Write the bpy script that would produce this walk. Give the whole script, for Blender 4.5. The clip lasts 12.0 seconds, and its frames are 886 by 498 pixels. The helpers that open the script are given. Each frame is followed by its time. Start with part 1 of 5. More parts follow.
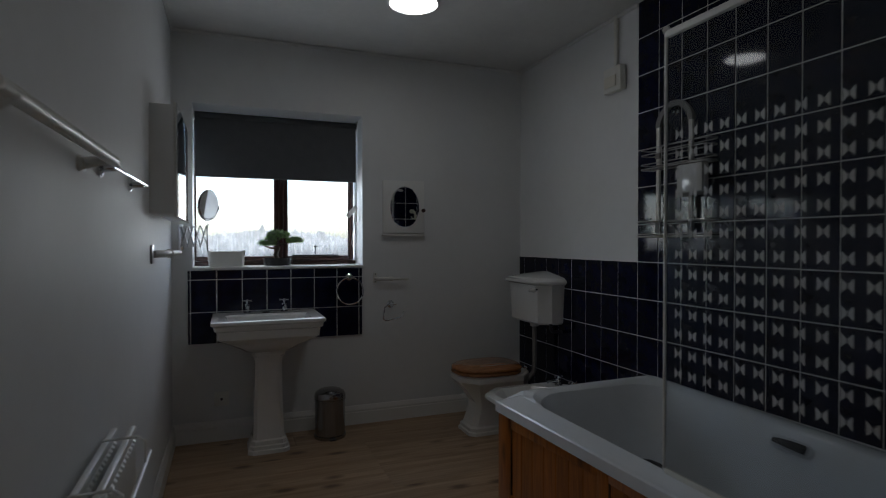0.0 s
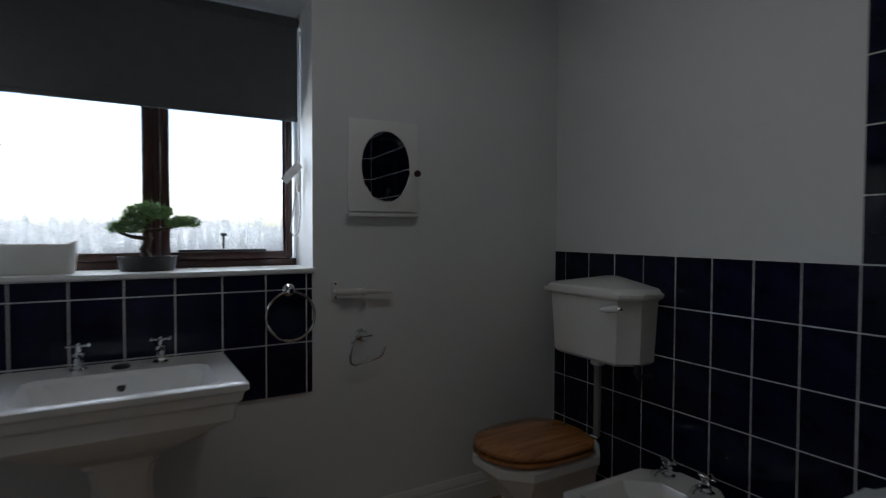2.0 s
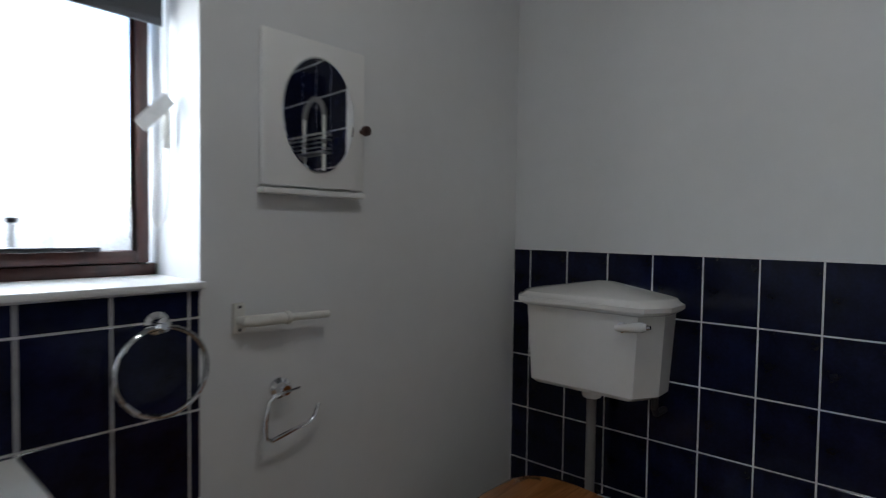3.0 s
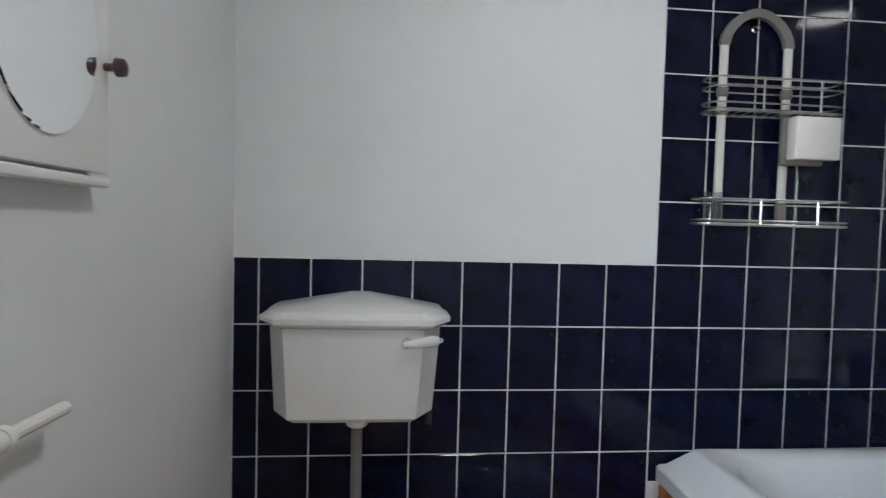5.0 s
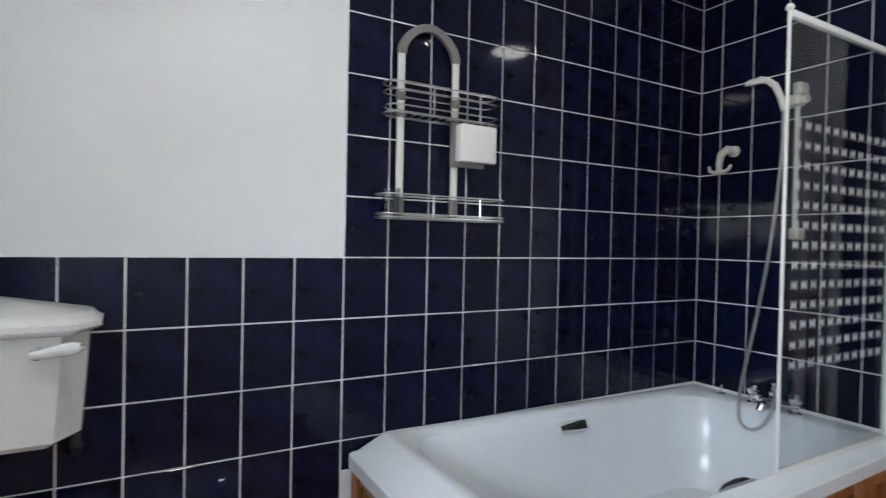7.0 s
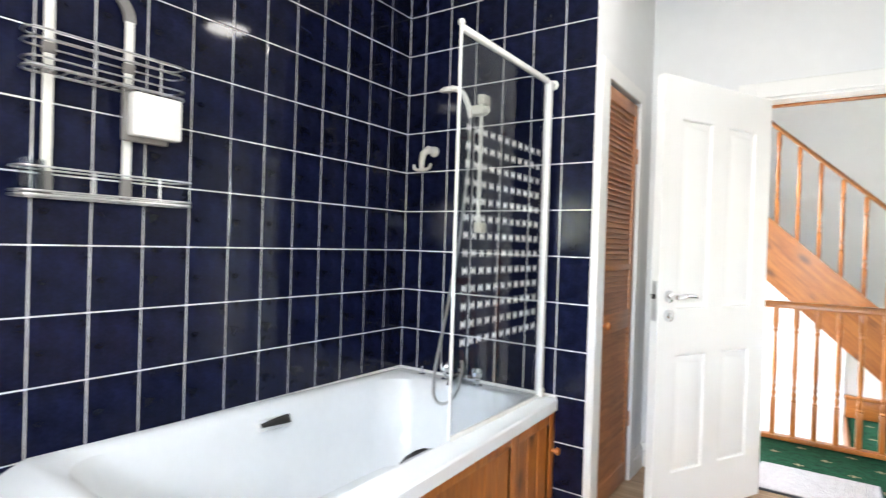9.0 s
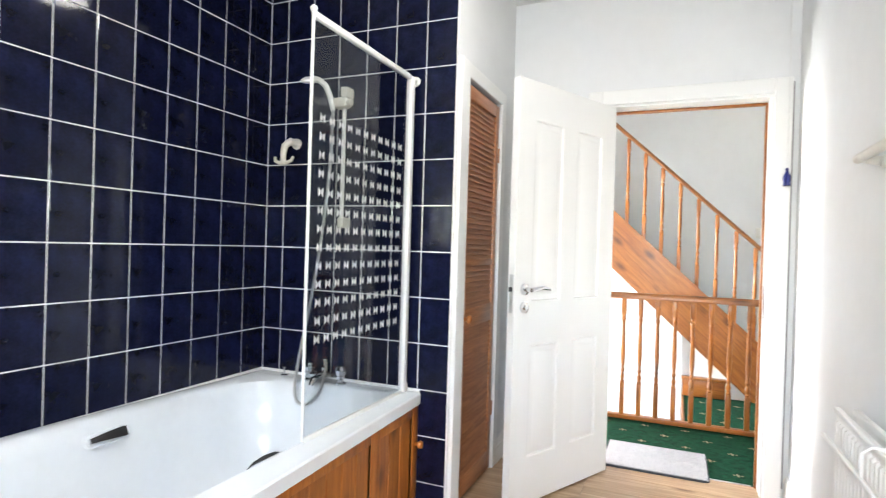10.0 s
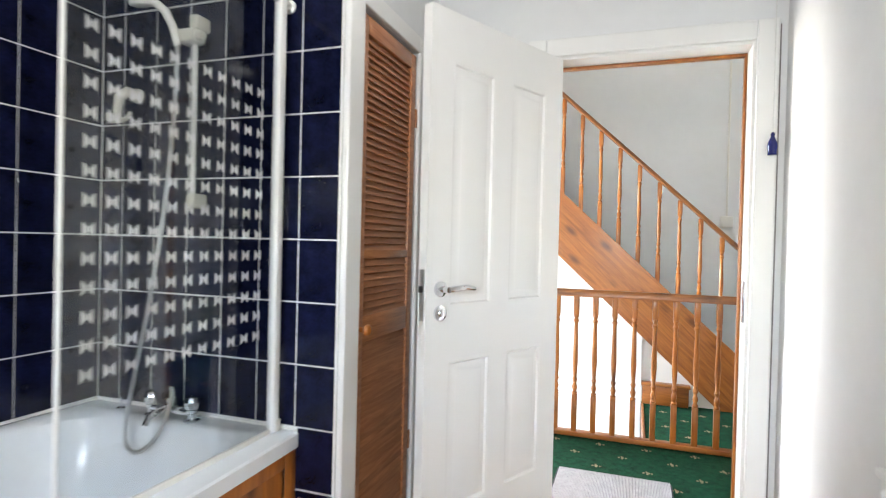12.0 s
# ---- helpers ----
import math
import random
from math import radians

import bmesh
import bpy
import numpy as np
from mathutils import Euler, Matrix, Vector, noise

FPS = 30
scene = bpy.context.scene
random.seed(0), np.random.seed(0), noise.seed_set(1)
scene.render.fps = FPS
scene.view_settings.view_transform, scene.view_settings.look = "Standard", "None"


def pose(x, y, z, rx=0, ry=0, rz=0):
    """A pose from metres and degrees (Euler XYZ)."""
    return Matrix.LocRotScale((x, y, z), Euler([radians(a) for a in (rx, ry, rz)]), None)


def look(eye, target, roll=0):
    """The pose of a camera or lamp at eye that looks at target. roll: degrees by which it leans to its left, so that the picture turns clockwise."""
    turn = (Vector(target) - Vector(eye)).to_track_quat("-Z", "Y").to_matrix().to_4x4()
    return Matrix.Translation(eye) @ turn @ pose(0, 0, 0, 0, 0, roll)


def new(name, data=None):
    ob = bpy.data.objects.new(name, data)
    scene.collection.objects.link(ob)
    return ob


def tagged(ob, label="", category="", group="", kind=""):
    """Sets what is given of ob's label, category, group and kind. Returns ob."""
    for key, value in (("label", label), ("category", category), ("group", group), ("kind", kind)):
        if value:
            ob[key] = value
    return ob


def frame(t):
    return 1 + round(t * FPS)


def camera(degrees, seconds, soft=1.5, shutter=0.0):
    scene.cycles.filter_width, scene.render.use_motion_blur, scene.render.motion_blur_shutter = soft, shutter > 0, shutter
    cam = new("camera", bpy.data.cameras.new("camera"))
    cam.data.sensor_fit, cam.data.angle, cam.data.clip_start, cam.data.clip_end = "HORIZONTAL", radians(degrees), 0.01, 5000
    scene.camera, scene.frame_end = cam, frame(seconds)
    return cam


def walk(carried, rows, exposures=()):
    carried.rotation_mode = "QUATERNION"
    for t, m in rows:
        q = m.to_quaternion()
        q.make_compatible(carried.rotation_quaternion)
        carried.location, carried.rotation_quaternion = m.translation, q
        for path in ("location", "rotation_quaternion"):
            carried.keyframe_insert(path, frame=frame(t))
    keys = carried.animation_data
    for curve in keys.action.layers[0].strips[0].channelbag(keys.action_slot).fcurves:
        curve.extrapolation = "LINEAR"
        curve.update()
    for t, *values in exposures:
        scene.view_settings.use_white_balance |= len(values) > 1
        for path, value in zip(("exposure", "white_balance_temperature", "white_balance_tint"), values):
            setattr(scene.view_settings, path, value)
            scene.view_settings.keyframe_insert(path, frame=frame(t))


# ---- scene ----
cam = camera(77.7, 12.0, soft=1.1, shutter=0.5)
PATH = [
    (0, (0.141, -0.138, 1.235), (0.869, 1.725, 1.211), 0.0),
    (0.5, (0.195, 0.170, 1.230), (0.965, 2.016, 1.192), 0.1),
    (1, (0.250, 0.558, 1.226), (1.029, 2.399, 1.181), 0.1),
    (1.5, (0.308, 1.003, 1.224), (1.193, 2.796, 1.174), 0.1),
    (2, (0.363, 1.501, 1.219), (1.376, 3.225, 1.158), 0.2),
    (2.5, (0.398, 1.984, 1.214), (1.634, 3.555, 1.148), 0.4),
    (3, (0.443, 2.380, 1.203), (1.952, 3.691, 1.128), 0.8),
    (3.2, (0.487, 2.514, 1.201), (2.100, 3.693, 1.116), 1.0),
    (4.8, (0.540, 3.094, 1.235), (2.535, 2.974, 1.151), 1.5),
    (5, (0.545, 3.096, 1.235), (2.534, 2.905, 1.152), 1.5),
    (5.5, (0.523, 3.017, 1.225), (2.488, 2.650, 1.159), 1.3),
    (6, (0.492, 2.970, 1.206), (2.396, 2.358, 1.167), 1.2),
    (6.5, (0.491, 2.911, 1.194), (2.318, 2.099, 1.164), 1.1),
    (7, (0.498, 2.866, 1.189), (2.235, 1.875, 1.161), 1.2),
    (8.8, (0.423, 2.727, 1.171), (1.637, 1.138, 1.152), 1.7),
    (9, (0.410, 2.696, 1.168), (1.553, 1.055, 1.150), 1.8),
    (9.5, (0.366, 2.656, 1.161), (1.316, 0.896, 1.149), 1.8),
    (10, (0.332, 2.629, 1.155), (1.115, 0.789, 1.146), 1.7),
    (10.5, (0.329, 2.612, 1.152), (1.024, 0.736, 1.148), 1.6),
    (11, (0.331, 2.561, 1.142), (1.003, 0.678, 1.135), 1.6),
    (11.5, (0.346, 2.310, 1.132), (1.000, 0.420, 1.115), 1.6),
    (12, (0.345, 1.969, 1.130), (1.001, 0.079, 1.108), 1.4),
]

EXPOSURES = [
    (0.0, 1.75, 6300, 10), (1.5, 1.62, 6300, 10), (2.0, 1.88, 6300, 10), (2.5, 2.42, 6300, 10), (3.2, 3.2, 6300, 10),
    (4.8, 4.14, 6300, 10), (6.0, 4.38, 6300, 10), (7.2, 4.55, 6300, 10), (8.8, 5.62, 6650, 10), (9.5, 5.62, 6650, 10), (10.5, 5.46, 6650, 10), (12.0, 5.2, 6650, 10),
]
walk(cam, [(t, look(eye, target, roll)) for t, eye, target, roll in PATH], EXPOSURES)

# ---- world and lights ----
world = bpy.data.worlds.new("sky")
scene.world = world
world.use_nodes = True
_wn = world.node_tree.nodes
_sky = _wn.new("ShaderNodeTexSky")
_sky.sky_type = "NISHITA"
_sky.sun_disc = False
_sky.sun_elevation = radians(48)
_sky.sun_rotation = radians(150)
_sky.dust_density = 2.0
_wn["Background"].inputs["Strength"].default_value = 0.15
world.node_tree.links.new(_sky.outputs["Color"], _wn["Background"].inputs["Color"])

_sun = bpy.data.lights.new("sun", "SUN")
_sun.energy, _sun.angle, _sun.color = 0.8, radians(15), (1.0, 0.96, 0.9)
sun = new("sun", _sun)
sun.matrix_world = look((0, 0, 20), (-8, 14, 0))


def area_lamp(name, eye, target, w, h, energy, color=(1, 1, 1)):
    d = bpy.data.lights.new(name, "AREA")
    d.shape, d.size, d.size_y, d.energy, d.color = "RECTANGLE", w, h, energy, color
    ob = new(name, d)
    ob.matrix_world = look(eye, target)
    return ob


# fill lamp added in an unseen, assumed stairwell opening to brighten the landing
area_lamp("landing_fill", (2.59, -1.86, 0.8), (0.3, -2.1, 0.7), 0.7, 2.9, 3.4, (1.0, 0.985, 0.96))
# sky light entering the bathroom window
area_lamp("window_daylight", (0.47, 3.88, 1.41), (0.47, 0, 0.75), 1.0, 0.5, 1.5, (0.97, 0.985, 1.0))


# ---- materials ----
def mat(name, color, rough=0.5, metal=0.0, var=0.06, scale=6.0, bump=0.0, bscale=80.0, island=0.0, coat=0.0,
        spec=0.5, second=None, streak=None, rvar=0.2):
    """Principled material with two scales of colour variation and a fine bump."""
    m = bpy.data.materials.new(name)
    m.use_nodes = True
    nt = m.node_tree
    n, l = nt.nodes, nt.links
    b = n["Principled BSDF"]
    b.inputs["Roughness"].default_value = rough
    b.inputs["Metallic"].default_value = metal
    b.inputs["Specular IOR Level"].default_value = spec
    b.inputs["Coat Weight"].default_value = coat
    co = n.new("ShaderNodeTexCoord")
    src = co.outputs["Object"]
    if streak:
        mp = n.new("ShaderNodeMapping")
        mp.inputs["Scale"].default_value = streak
        l.new(src, mp.inputs["Vector"])
        src = mp.outputs["Vector"]
    na = n.new("ShaderNodeTexNoise")
    na.inputs["Scale"].default_value, na.inputs["Detail"].default_value = scale, 6
    nb = n.new("ShaderNodeTexNoise")
    nb.inputs["Scale"].default_value, nb.inputs["Detail"].default_value = scale * 7.3, 4
    l.new(src, na.inputs["Vector"])
    l.new(src, nb.inputs["Vector"])
    mixf = n.new("ShaderNodeMath")
    mixf.operation = "MULTIPLY_ADD"
    l.new(nb.outputs["Fac"], mixf.inputs[0])
    mixf.inputs[1].default_value = 0.45
    l.new(na.outputs["Fac"], mixf.inputs[2])
    ramp = n.new("ShaderNodeValToRGB")
    lo = [max(0.0, c * (1 - 2.2 * var)) for c in color[:3]]
    hi = [min(1.0, c * (1 + 2.2 * var)) for c in color[:3]]
    if second:
        lo = second
    ramp.color_ramp.elements[0].position, ramp.color_ramp.elements[1].position = 0.45, 1.0
    ramp.color_ramp.elements[0].color, ramp.color_ramp.elements[1].color = (*lo, 1), (*hi, 1)
    l.new(mixf.outputs[0], ramp.inputs["Fac"])
    out = ramp.outputs["Color"]
    if island:
        oi = n.new("ShaderNodeObjectInfo")
        hs = n.new("ShaderNodeHueSaturation")
        mr = n.new("ShaderNodeMapRange")
        mr.inputs["To Min"].default_value, mr.inputs["To Max"].default_value = 1 - island, 1 + island
        l.new(oi.outputs["Random"], mr.inputs["Value"])
        l.new(mr.outputs["Result"], hs.inputs["Value"])
        l.new(out, hs.inputs["Color"])
        out = hs.outputs["Color"]
    l.new(out, b.inputs["Base Color"])
    rr = n.new("ShaderNodeMapRange")
    rr.inputs["To Min"].default_value, rr.inputs["To Max"].default_value = max(0.02, rough * (1 - rvar)), min(1, rough * (1 + rvar))
    l.new(na.outputs["Fac"], rr.inputs["Value"])
    l.new(rr.outputs["Result"], b.inputs["Roughness"])
    if bump:
        nc = n.new("ShaderNodeTexNoise")
        nc.inputs["Scale"].default_value, nc.inputs["Detail"].default_value = bscale, 5
        l.new(src, nc.inputs["Vector"])
        bp = n.new("ShaderNodeBump")
        bp.inputs["Strength"].default_value, bp.inputs["Distance"].default_value = bump, 0.004
        l.new(nc.outputs["Fac"], bp.inputs["Height"])
        l.new(bp.outputs["Normal"], b.inputs["Normal"])
    return m


def wood_mat(name, dark, light, rough=0.35, along="x", rings=9.0, knots=True, island=0.12, coat=0.2):
    """Wood with stretched grain, darker knots and a slight tint from piece to piece."""
    m = bpy.data.materials.new(name)
    m.use_nodes = True
    nt = m.node_tree
    n, l = nt.nodes, nt.links
    b = n["Principled BSDF"]
    b.inputs["Coat Weight"].default_value = coat
    b.inputs["Coat Roughness"].default_value = 0.2
    co = n.new("ShaderNodeTexCoord")
    oi = n.new("ShaderNodeObjectInfo")
    shift = n.new("ShaderNodeVectorMath")
    shift.operation = "MULTIPLY_ADD"
    l.new(oi.outputs["Random"], shift.inputs[0])
    shift.inputs[1].default_value = (3.7, 5.1, 2.3)
    l.new(co.outputs["Object"], shift.inputs[2])
    mp = n.new("ShaderNodeMapping")
    k = {"x": (0.07, 1, 1), "y": (1, 0.07, 1), "z": (1, 1, 0.07)}[along]
    mp.inputs["Scale"].default_value = k
    l.new(shift.outputs[0], mp.inputs["Vector"])
    grain = n.new("ShaderNodeTexNoise")
    grain.inputs["Scale"].default_value, grain.inputs["Detail"].default_value = rings * 4, 8
    grain.inputs["Distortion"].default_value = 1.2
    l.new(mp.outputs["Vector"], grain.inputs["Vector"])
    fine = n.new("ShaderNodeTexNoise")
    fine.inputs["Scale"].default_value, fine.inputs["Detail"].default_value = rings * 30, 3
    l.new(mp.outputs["Vector"], fine.inputs["Vector"])
    add = n.new("ShaderNodeMath")
    add.operation = "MULTIPLY_ADD"
    l.new(fine.outputs["Fac"], add.inputs[0])
    add.inputs[1].default_value = 0.35
    l.new(grain.outputs["Fac"], add.inputs[2])
    ramp = n.new("ShaderNodeValToRGB")
    ramp.color_ramp.elements[0].position, ramp.color_ramp.elements[1].position = 0.45, 0.85
    ramp.color_ramp.elements[0].color, ramp.color_ramp.elements[1].color = (*dark, 1), (*light, 1)
    l.new(add.outputs[0], ramp.inputs["Fac"])
    out = ramp.outputs["Color"]
    if knots:
        mk = n.new("ShaderNodeMapping")
        mk.inputs["Scale"].default_value = {"x": (0.45, 1, 1), "y": (1, 0.45, 1), "z": (1, 1, 0.45)}[along]
        l.new(shift.outputs[0], mk.inputs["Vector"])
        vo = n.new("ShaderNodeTexVoronoi")
        vo.inputs["Scale"].default_value = 7.0
        l.new(mk.outputs["Vector"], vo.inputs["Vector"])
        kr = n.new("ShaderNodeValToRGB")
        kr.color_ramp.elements[0].position, kr.color_ramp.elements[1].position = 0.07, 0.23
        kr.color_ramp.elements[0].color, kr.color_ramp.elements[1].color = (0.35, 0.28, 0.25, 1), (1, 1, 1, 1)
        l.new(vo.outputs["Distance"], kr.inputs["Fac"])
        mx = n.new("ShaderNodeMix")
        mx.data_type, mx.blend_type = "RGBA", "MULTIPLY"
        mx.inputs["Factor"].default_value = 1.0
        l.new(out, mx.inputs["A"])
        l.new(kr.outputs["Color"], mx.inputs["B"])
        out = mx.outputs["Result"]
    hs = n.new("ShaderNodeHueSaturation")
    mr = n.new("ShaderNodeMapRange")
    mr.inputs["To Min"].default_value, mr.inputs["To Max"].default_value = 1 - island, 1 + island
    l.new(oi.outputs["Random"], mr.inputs["Value"])
    l.new(mr.outputs["Result"], hs.inputs["Value"])
    l.new(out, hs.inputs["Color"])
    l.new(hs.outputs["Color"], b.inputs["Base Color"])
    b.inputs["Roughness"].default_value = rough
    bp = n.new("ShaderNodeBump")
    bp.inputs["Strength"].default_value, bp.inputs["Distance"].default_value = 0.12, 0.002
    l.new(add.outputs[0], bp.inputs["Height"])
    l.new(bp.outputs["Normal"], b.inputs["Normal"])
    return m


def plain(name, color, rough=0.5, metal=0.0, emit=0.0):
    m = bpy.data.materials.new(name)
    m.use_nodes = True
    b = m.node_tree.nodes["Principled BSDF"]
    b.inputs["Base Color"].default_value = (*color, 1)
    b.inputs["Roughness"].default_value, b.inputs["Metallic"].default_value = rough, metal
    if emit:
        b.inputs["Emission Color"].default_value = (1, 0.985, 0.96, 1)
        b.inputs["Emission Strength"].default_value = emit
    return m


M_WALL = mat("white_wall_paint", (0.74, 0.75, 0.75), 0.6, var=0.015, scale=2.2, bump=0.1, bscale=140)
M_CEIL = mat("white_ceiling_paint", (0.72, 0.72, 0.70), 0.8, var=0.03, scale=3.0, bump=0.15, bscale=90)
M_GLOSS = mat("white_gloss_paint", (0.80, 0.80, 0.78), 0.3, var=0.0, scale=5.0, rvar=0.02)
M_TILE = mat("navy_glazed_tile", (0.0053, 0.0073, 0.0250), 0.065, spec=0.24, var=0.3, scale=14.0, bump=0.02, bscale=9, island=0.15,
             second=(0.0018, 0.0025, 0.0085))
M_GROUT = mat("white_grout", (0.78, 0.78, 0.77), 0.85, var=0.06, scale=12.0, bump=0.2, bscale=200)
M_CERAMIC = mat("white_ceramic", (0.80, 0.79, 0.76), 0.1, var=0.015, scale=4.0, coat=0.3)
M_BATH = mat("white_bath_acrylic", (0.80, 0.83, 0.85), 0.2, var=0.015, scale=4.0, coat=0.1)
M_CHROME = mat("polished_chrome", (0.74, 0.75, 0.77), 0.06, metal=1.0, var=0.03, scale=9.0)
M_STEEL = mat("brushed_steel", (0.33, 0.33, 0.34), 0.2, metal=1.0, var=0.08, scale=10.0, streak=(8, 8, 0.4))
M_SATIN = mat("satin_nickel", (0.60, 0.60, 0.60), 0.3, metal=1.0, var=0.05, scale=12.0)
M_MIRROR = mat("mirror_silver", (0.90, 0.91, 0.91), 0.015, metal=1.0, var=0.01, scale=3.0)
M_PLASTIC = mat("white_plastic", (0.74, 0.73, 0.68), 0.35, var=0.03, scale=8.0)
M_CREAM = mat("cream_plastic", (0.66, 0.63, 0.54), 0.35, var=0.04, scale=8.0)
M_GREYP = mat("grey_plastic", (0.20, 0.19, 0.18), 0.45, var=0.05, scale=14.0)
M_BLACK = mat("black_plastic", (0.02, 0.02, 0.022), 0.35, var=0.1, scale=14.0)
M_BLIND = mat("charcoal_blind_fabric", (0.085, 0.088, 0.095), 0.9, var=0.06, scale=14.0, bump=0.25, bscale=420)
M_MAHOG = wood_mat("mahogany_window_frame", (0.022, 0.008, 0.006), (0.07, 0.022, 0.016), 0.35, "z", knots=False)
M_PINE = wood_mat("orange_pine", (0.24, 0.066, 0.009), (0.44, 0.150, 0.024), 0.3, "z")
M_PINEX = wood_mat("orange_pine_rail", (0.18, 0.053, 0.009), (0.35, 0.122, 0.023), 0.35, "x")
M_LOUVRE = wood_mat("stained_pine_louvre", (0.30, 0.105, 0.034), (0.50, 0.21, 0.085), 0.4, "y", knots=False)
M_SEATWOOD = wood_mat("varnished_seat_wood", (0.20, 0.07, 0.018), (0.40, 0.165, 0.05), 0.22, "x", knots=False, coat=0.5)
M_OAK = wood_mat("pale_oak_laminate", (0.30, 0.19, 0.105), (0.50, 0.35, 0.22), 0.4, "x", rings=5.0, coat=0.1, island=0.1)
M_CARPET = mat("green_carpet", (0.010, 0.062, 0.032), 1.0, var=0.25, scale=30.0, bump=0.8, bscale=600, spec=0.1)
M_FLECK = mat("cream_carpet_fleck", (0.36, 0.27, 0.18), 1.0, var=0.2, scale=60.0, spec=0.1)
M_MAT = mat("grey_ribbed_mat", (0.50, 0.49, 0.49), 0.95, var=0.08, scale=40.0, bump=0.3, bscale=300, spec=0.1)
M_MATEDGE = mat("dark_mat_edge", (0.05, 0.055, 0.065), 0.8, var=0.1, scale=30.0)
M_LEAF = mat("dark_green_needles", (0.12, 0.23, 0.05), 0.6, var=0.35, scale=40.0)
M_BARK = mat("brown_bark", (0.06, 0.04, 0.025), 0.9, var=0.3, scale=50.0, bump=0.6, bscale=150)
M_POT = mat("black_glazed_pot", (0.02, 0.02, 0.022), 0.25, var=0.1, scale=15.0)
M_BLUE = mat("cobalt_glazed_ceramic", (0.010, 0.014, 0.12), 0.15, var=0.1, scale=20.0)
M_CORD = mat("white_cord", (0.70, 0.70, 0.68), 0.8, var=0.05, scale=60.0)
M_SCREENPRINT = mat("white_screen_print", (0.52, 0.53, 0.54), 0.45, var=0.03, scale=30.0)
M_BLACKRUBBER = mat("black_rubber_insert", (0.018, 0.018, 0.02), 0.5, var=0.1, scale=40.0)
M_LAMP = plain("lamp_diffuser", (0.9, 0.88, 0.84), 0.4, emit=3.2)
M_LAMP_DIM = plain("lamp_diffuser_dim", (0.9, 0.88, 0.84), 0.4, emit=0.7)
M_TREES = mat("hazy_winter_trees", (0.30, 0.31, 0.31), 1.0, var=0.25, scale=0.6, spec=0.0)
M_FIELD = mat("pale_field", (0.50, 0.51, 0.47), 1.0, var=0.08, scale=0.2, spec=0.0)


def glass_mat(name, tint, wet=0.0):
    m = bpy.data.materials.new(name)
    m.use_nodes = True
    nt = m.node_tree
    n, l = nt.nodes, nt.links
    n.remove(n["Principled BSDF"])
    tr = n.new("ShaderNodeBsdfTransparent")
    tr.inputs["Color"].default_value = (*tint, 1)
    gl = n.new("ShaderNodeBsdfGlossy")
    gl.inputs["Roughness"].default_value = 0.02
    lw = n.new("ShaderNodeLayerWeight")
    pw = n.new("ShaderNodeMath")
    pw.operation = "POWER"
    l.new(lw.outputs["Facing"], pw.inputs[0])
    pw.inputs[1].default_value = 5.0
    fr = n.new("ShaderNodeMath")
    fr.operation = "MULTIPLY_ADD"
    l.new(pw.outputs[0], fr.inputs[0])
    fr.inputs[1].default_value, fr.inputs[2].default_value = 0.6, 0.035
    mx = n.new("ShaderNodeMixShader")
    l.new(fr.outputs[0], mx.inputs["Fac"])
    l.new(tr.outputs["BSDF"], mx.inputs[1])
    l.new(gl.outputs["BSDF"], mx.inputs[2])
    last = mx.outputs["Shader"]
    if wet:
        # condensation: streaks of droplets, denser towards the bottom of the pane
        co = n.new("ShaderNodeTexCoord")
        mp = n.new("ShaderNodeMapping")
        mp.inputs["Scale"].default_value = (1.0, 1.0, 0.13)
        l.new(co.outputs["Object"], mp.inputs["Vector"])
        st = n.new("ShaderNodeTexNoise")
        st.inputs["Scale"].default_value, st.inputs["Detail"].default_value = 70.0, 3
        l.new(mp.outputs["Vector"], st.inputs["Vector"])
        dr = n.new("ShaderNodeTexNoise")
        dr.inputs["Scale"].default_value, dr.inputs["Detail"].default_value = 150.0, 2
        l.new(co.outputs["Object"], dr.inputs["Vector"])
        ad = n.new("ShaderNodeMath")
        ad.operation = "MULTIPLY_ADD"
        l.new(dr.outputs["Fac"], ad.inputs[0])
        ad.inputs[1].default_value = 0.6
        l.new(st.outputs["Fac"], ad.inputs[2])
        sep = n.new("ShaderNodeSeparateXYZ")
        l.new(co.outputs["Object"], sep.inputs[0])
        h = n.new("ShaderNodeMapRange")
        h.inputs["From Min"].default_value, h.inputs["From Max"].default_value = 1.12, 1.36
        h.inputs["To Min"].default_value, h.inputs["To Max"].default_value = 0.12, -0.38
        l.new(sep.outputs["Z"], h.inputs["Value"])
        sm = n.new("ShaderNodeMath")
        sm.operation = "ADD"
        l.new(ad.outputs[0], sm.inputs[0])
        l.new(h.outputs["Result"], sm.inputs[1])
        rp = n.new("ShaderNodeValToRGB")
        rp.color_ramp.elements[0].position, rp.color_ramp.elements[1].position = 0.62, 0.92
        rp.color_ramp.elements[0].color, rp.color_ramp.elements[1].color = (0, 0, 0, 1), (wet, wet, wet, 1)
        l.new(sm.outputs[0], rp.inputs["Fac"])
        df = n.new("ShaderNodeBsdfDiffuse")
        df.inputs["Color"].default_value = (0.25, 0.26, 0.26, 1)
        tl = n.new("ShaderNodeBsdfTranslucent")
        tl.inputs["Color"].default_value = (0.2, 0.205, 0.21, 1)
        a2 = n.new("ShaderNodeAddShader")
        l.new(df.outputs["BSDF"], a2.inputs[0])
        l.new(tl.outputs["BSDF"], a2.inputs[1])
        m2 = n.new("ShaderNodeMixShader")
        l.new(rp.outputs["Color"], m2.inputs["Fac"])
        l.new(last, m2.inputs[1])
        l.new(a2.outputs["Shader"], m2.inputs[2])
        last = m2.outputs["Shader"]
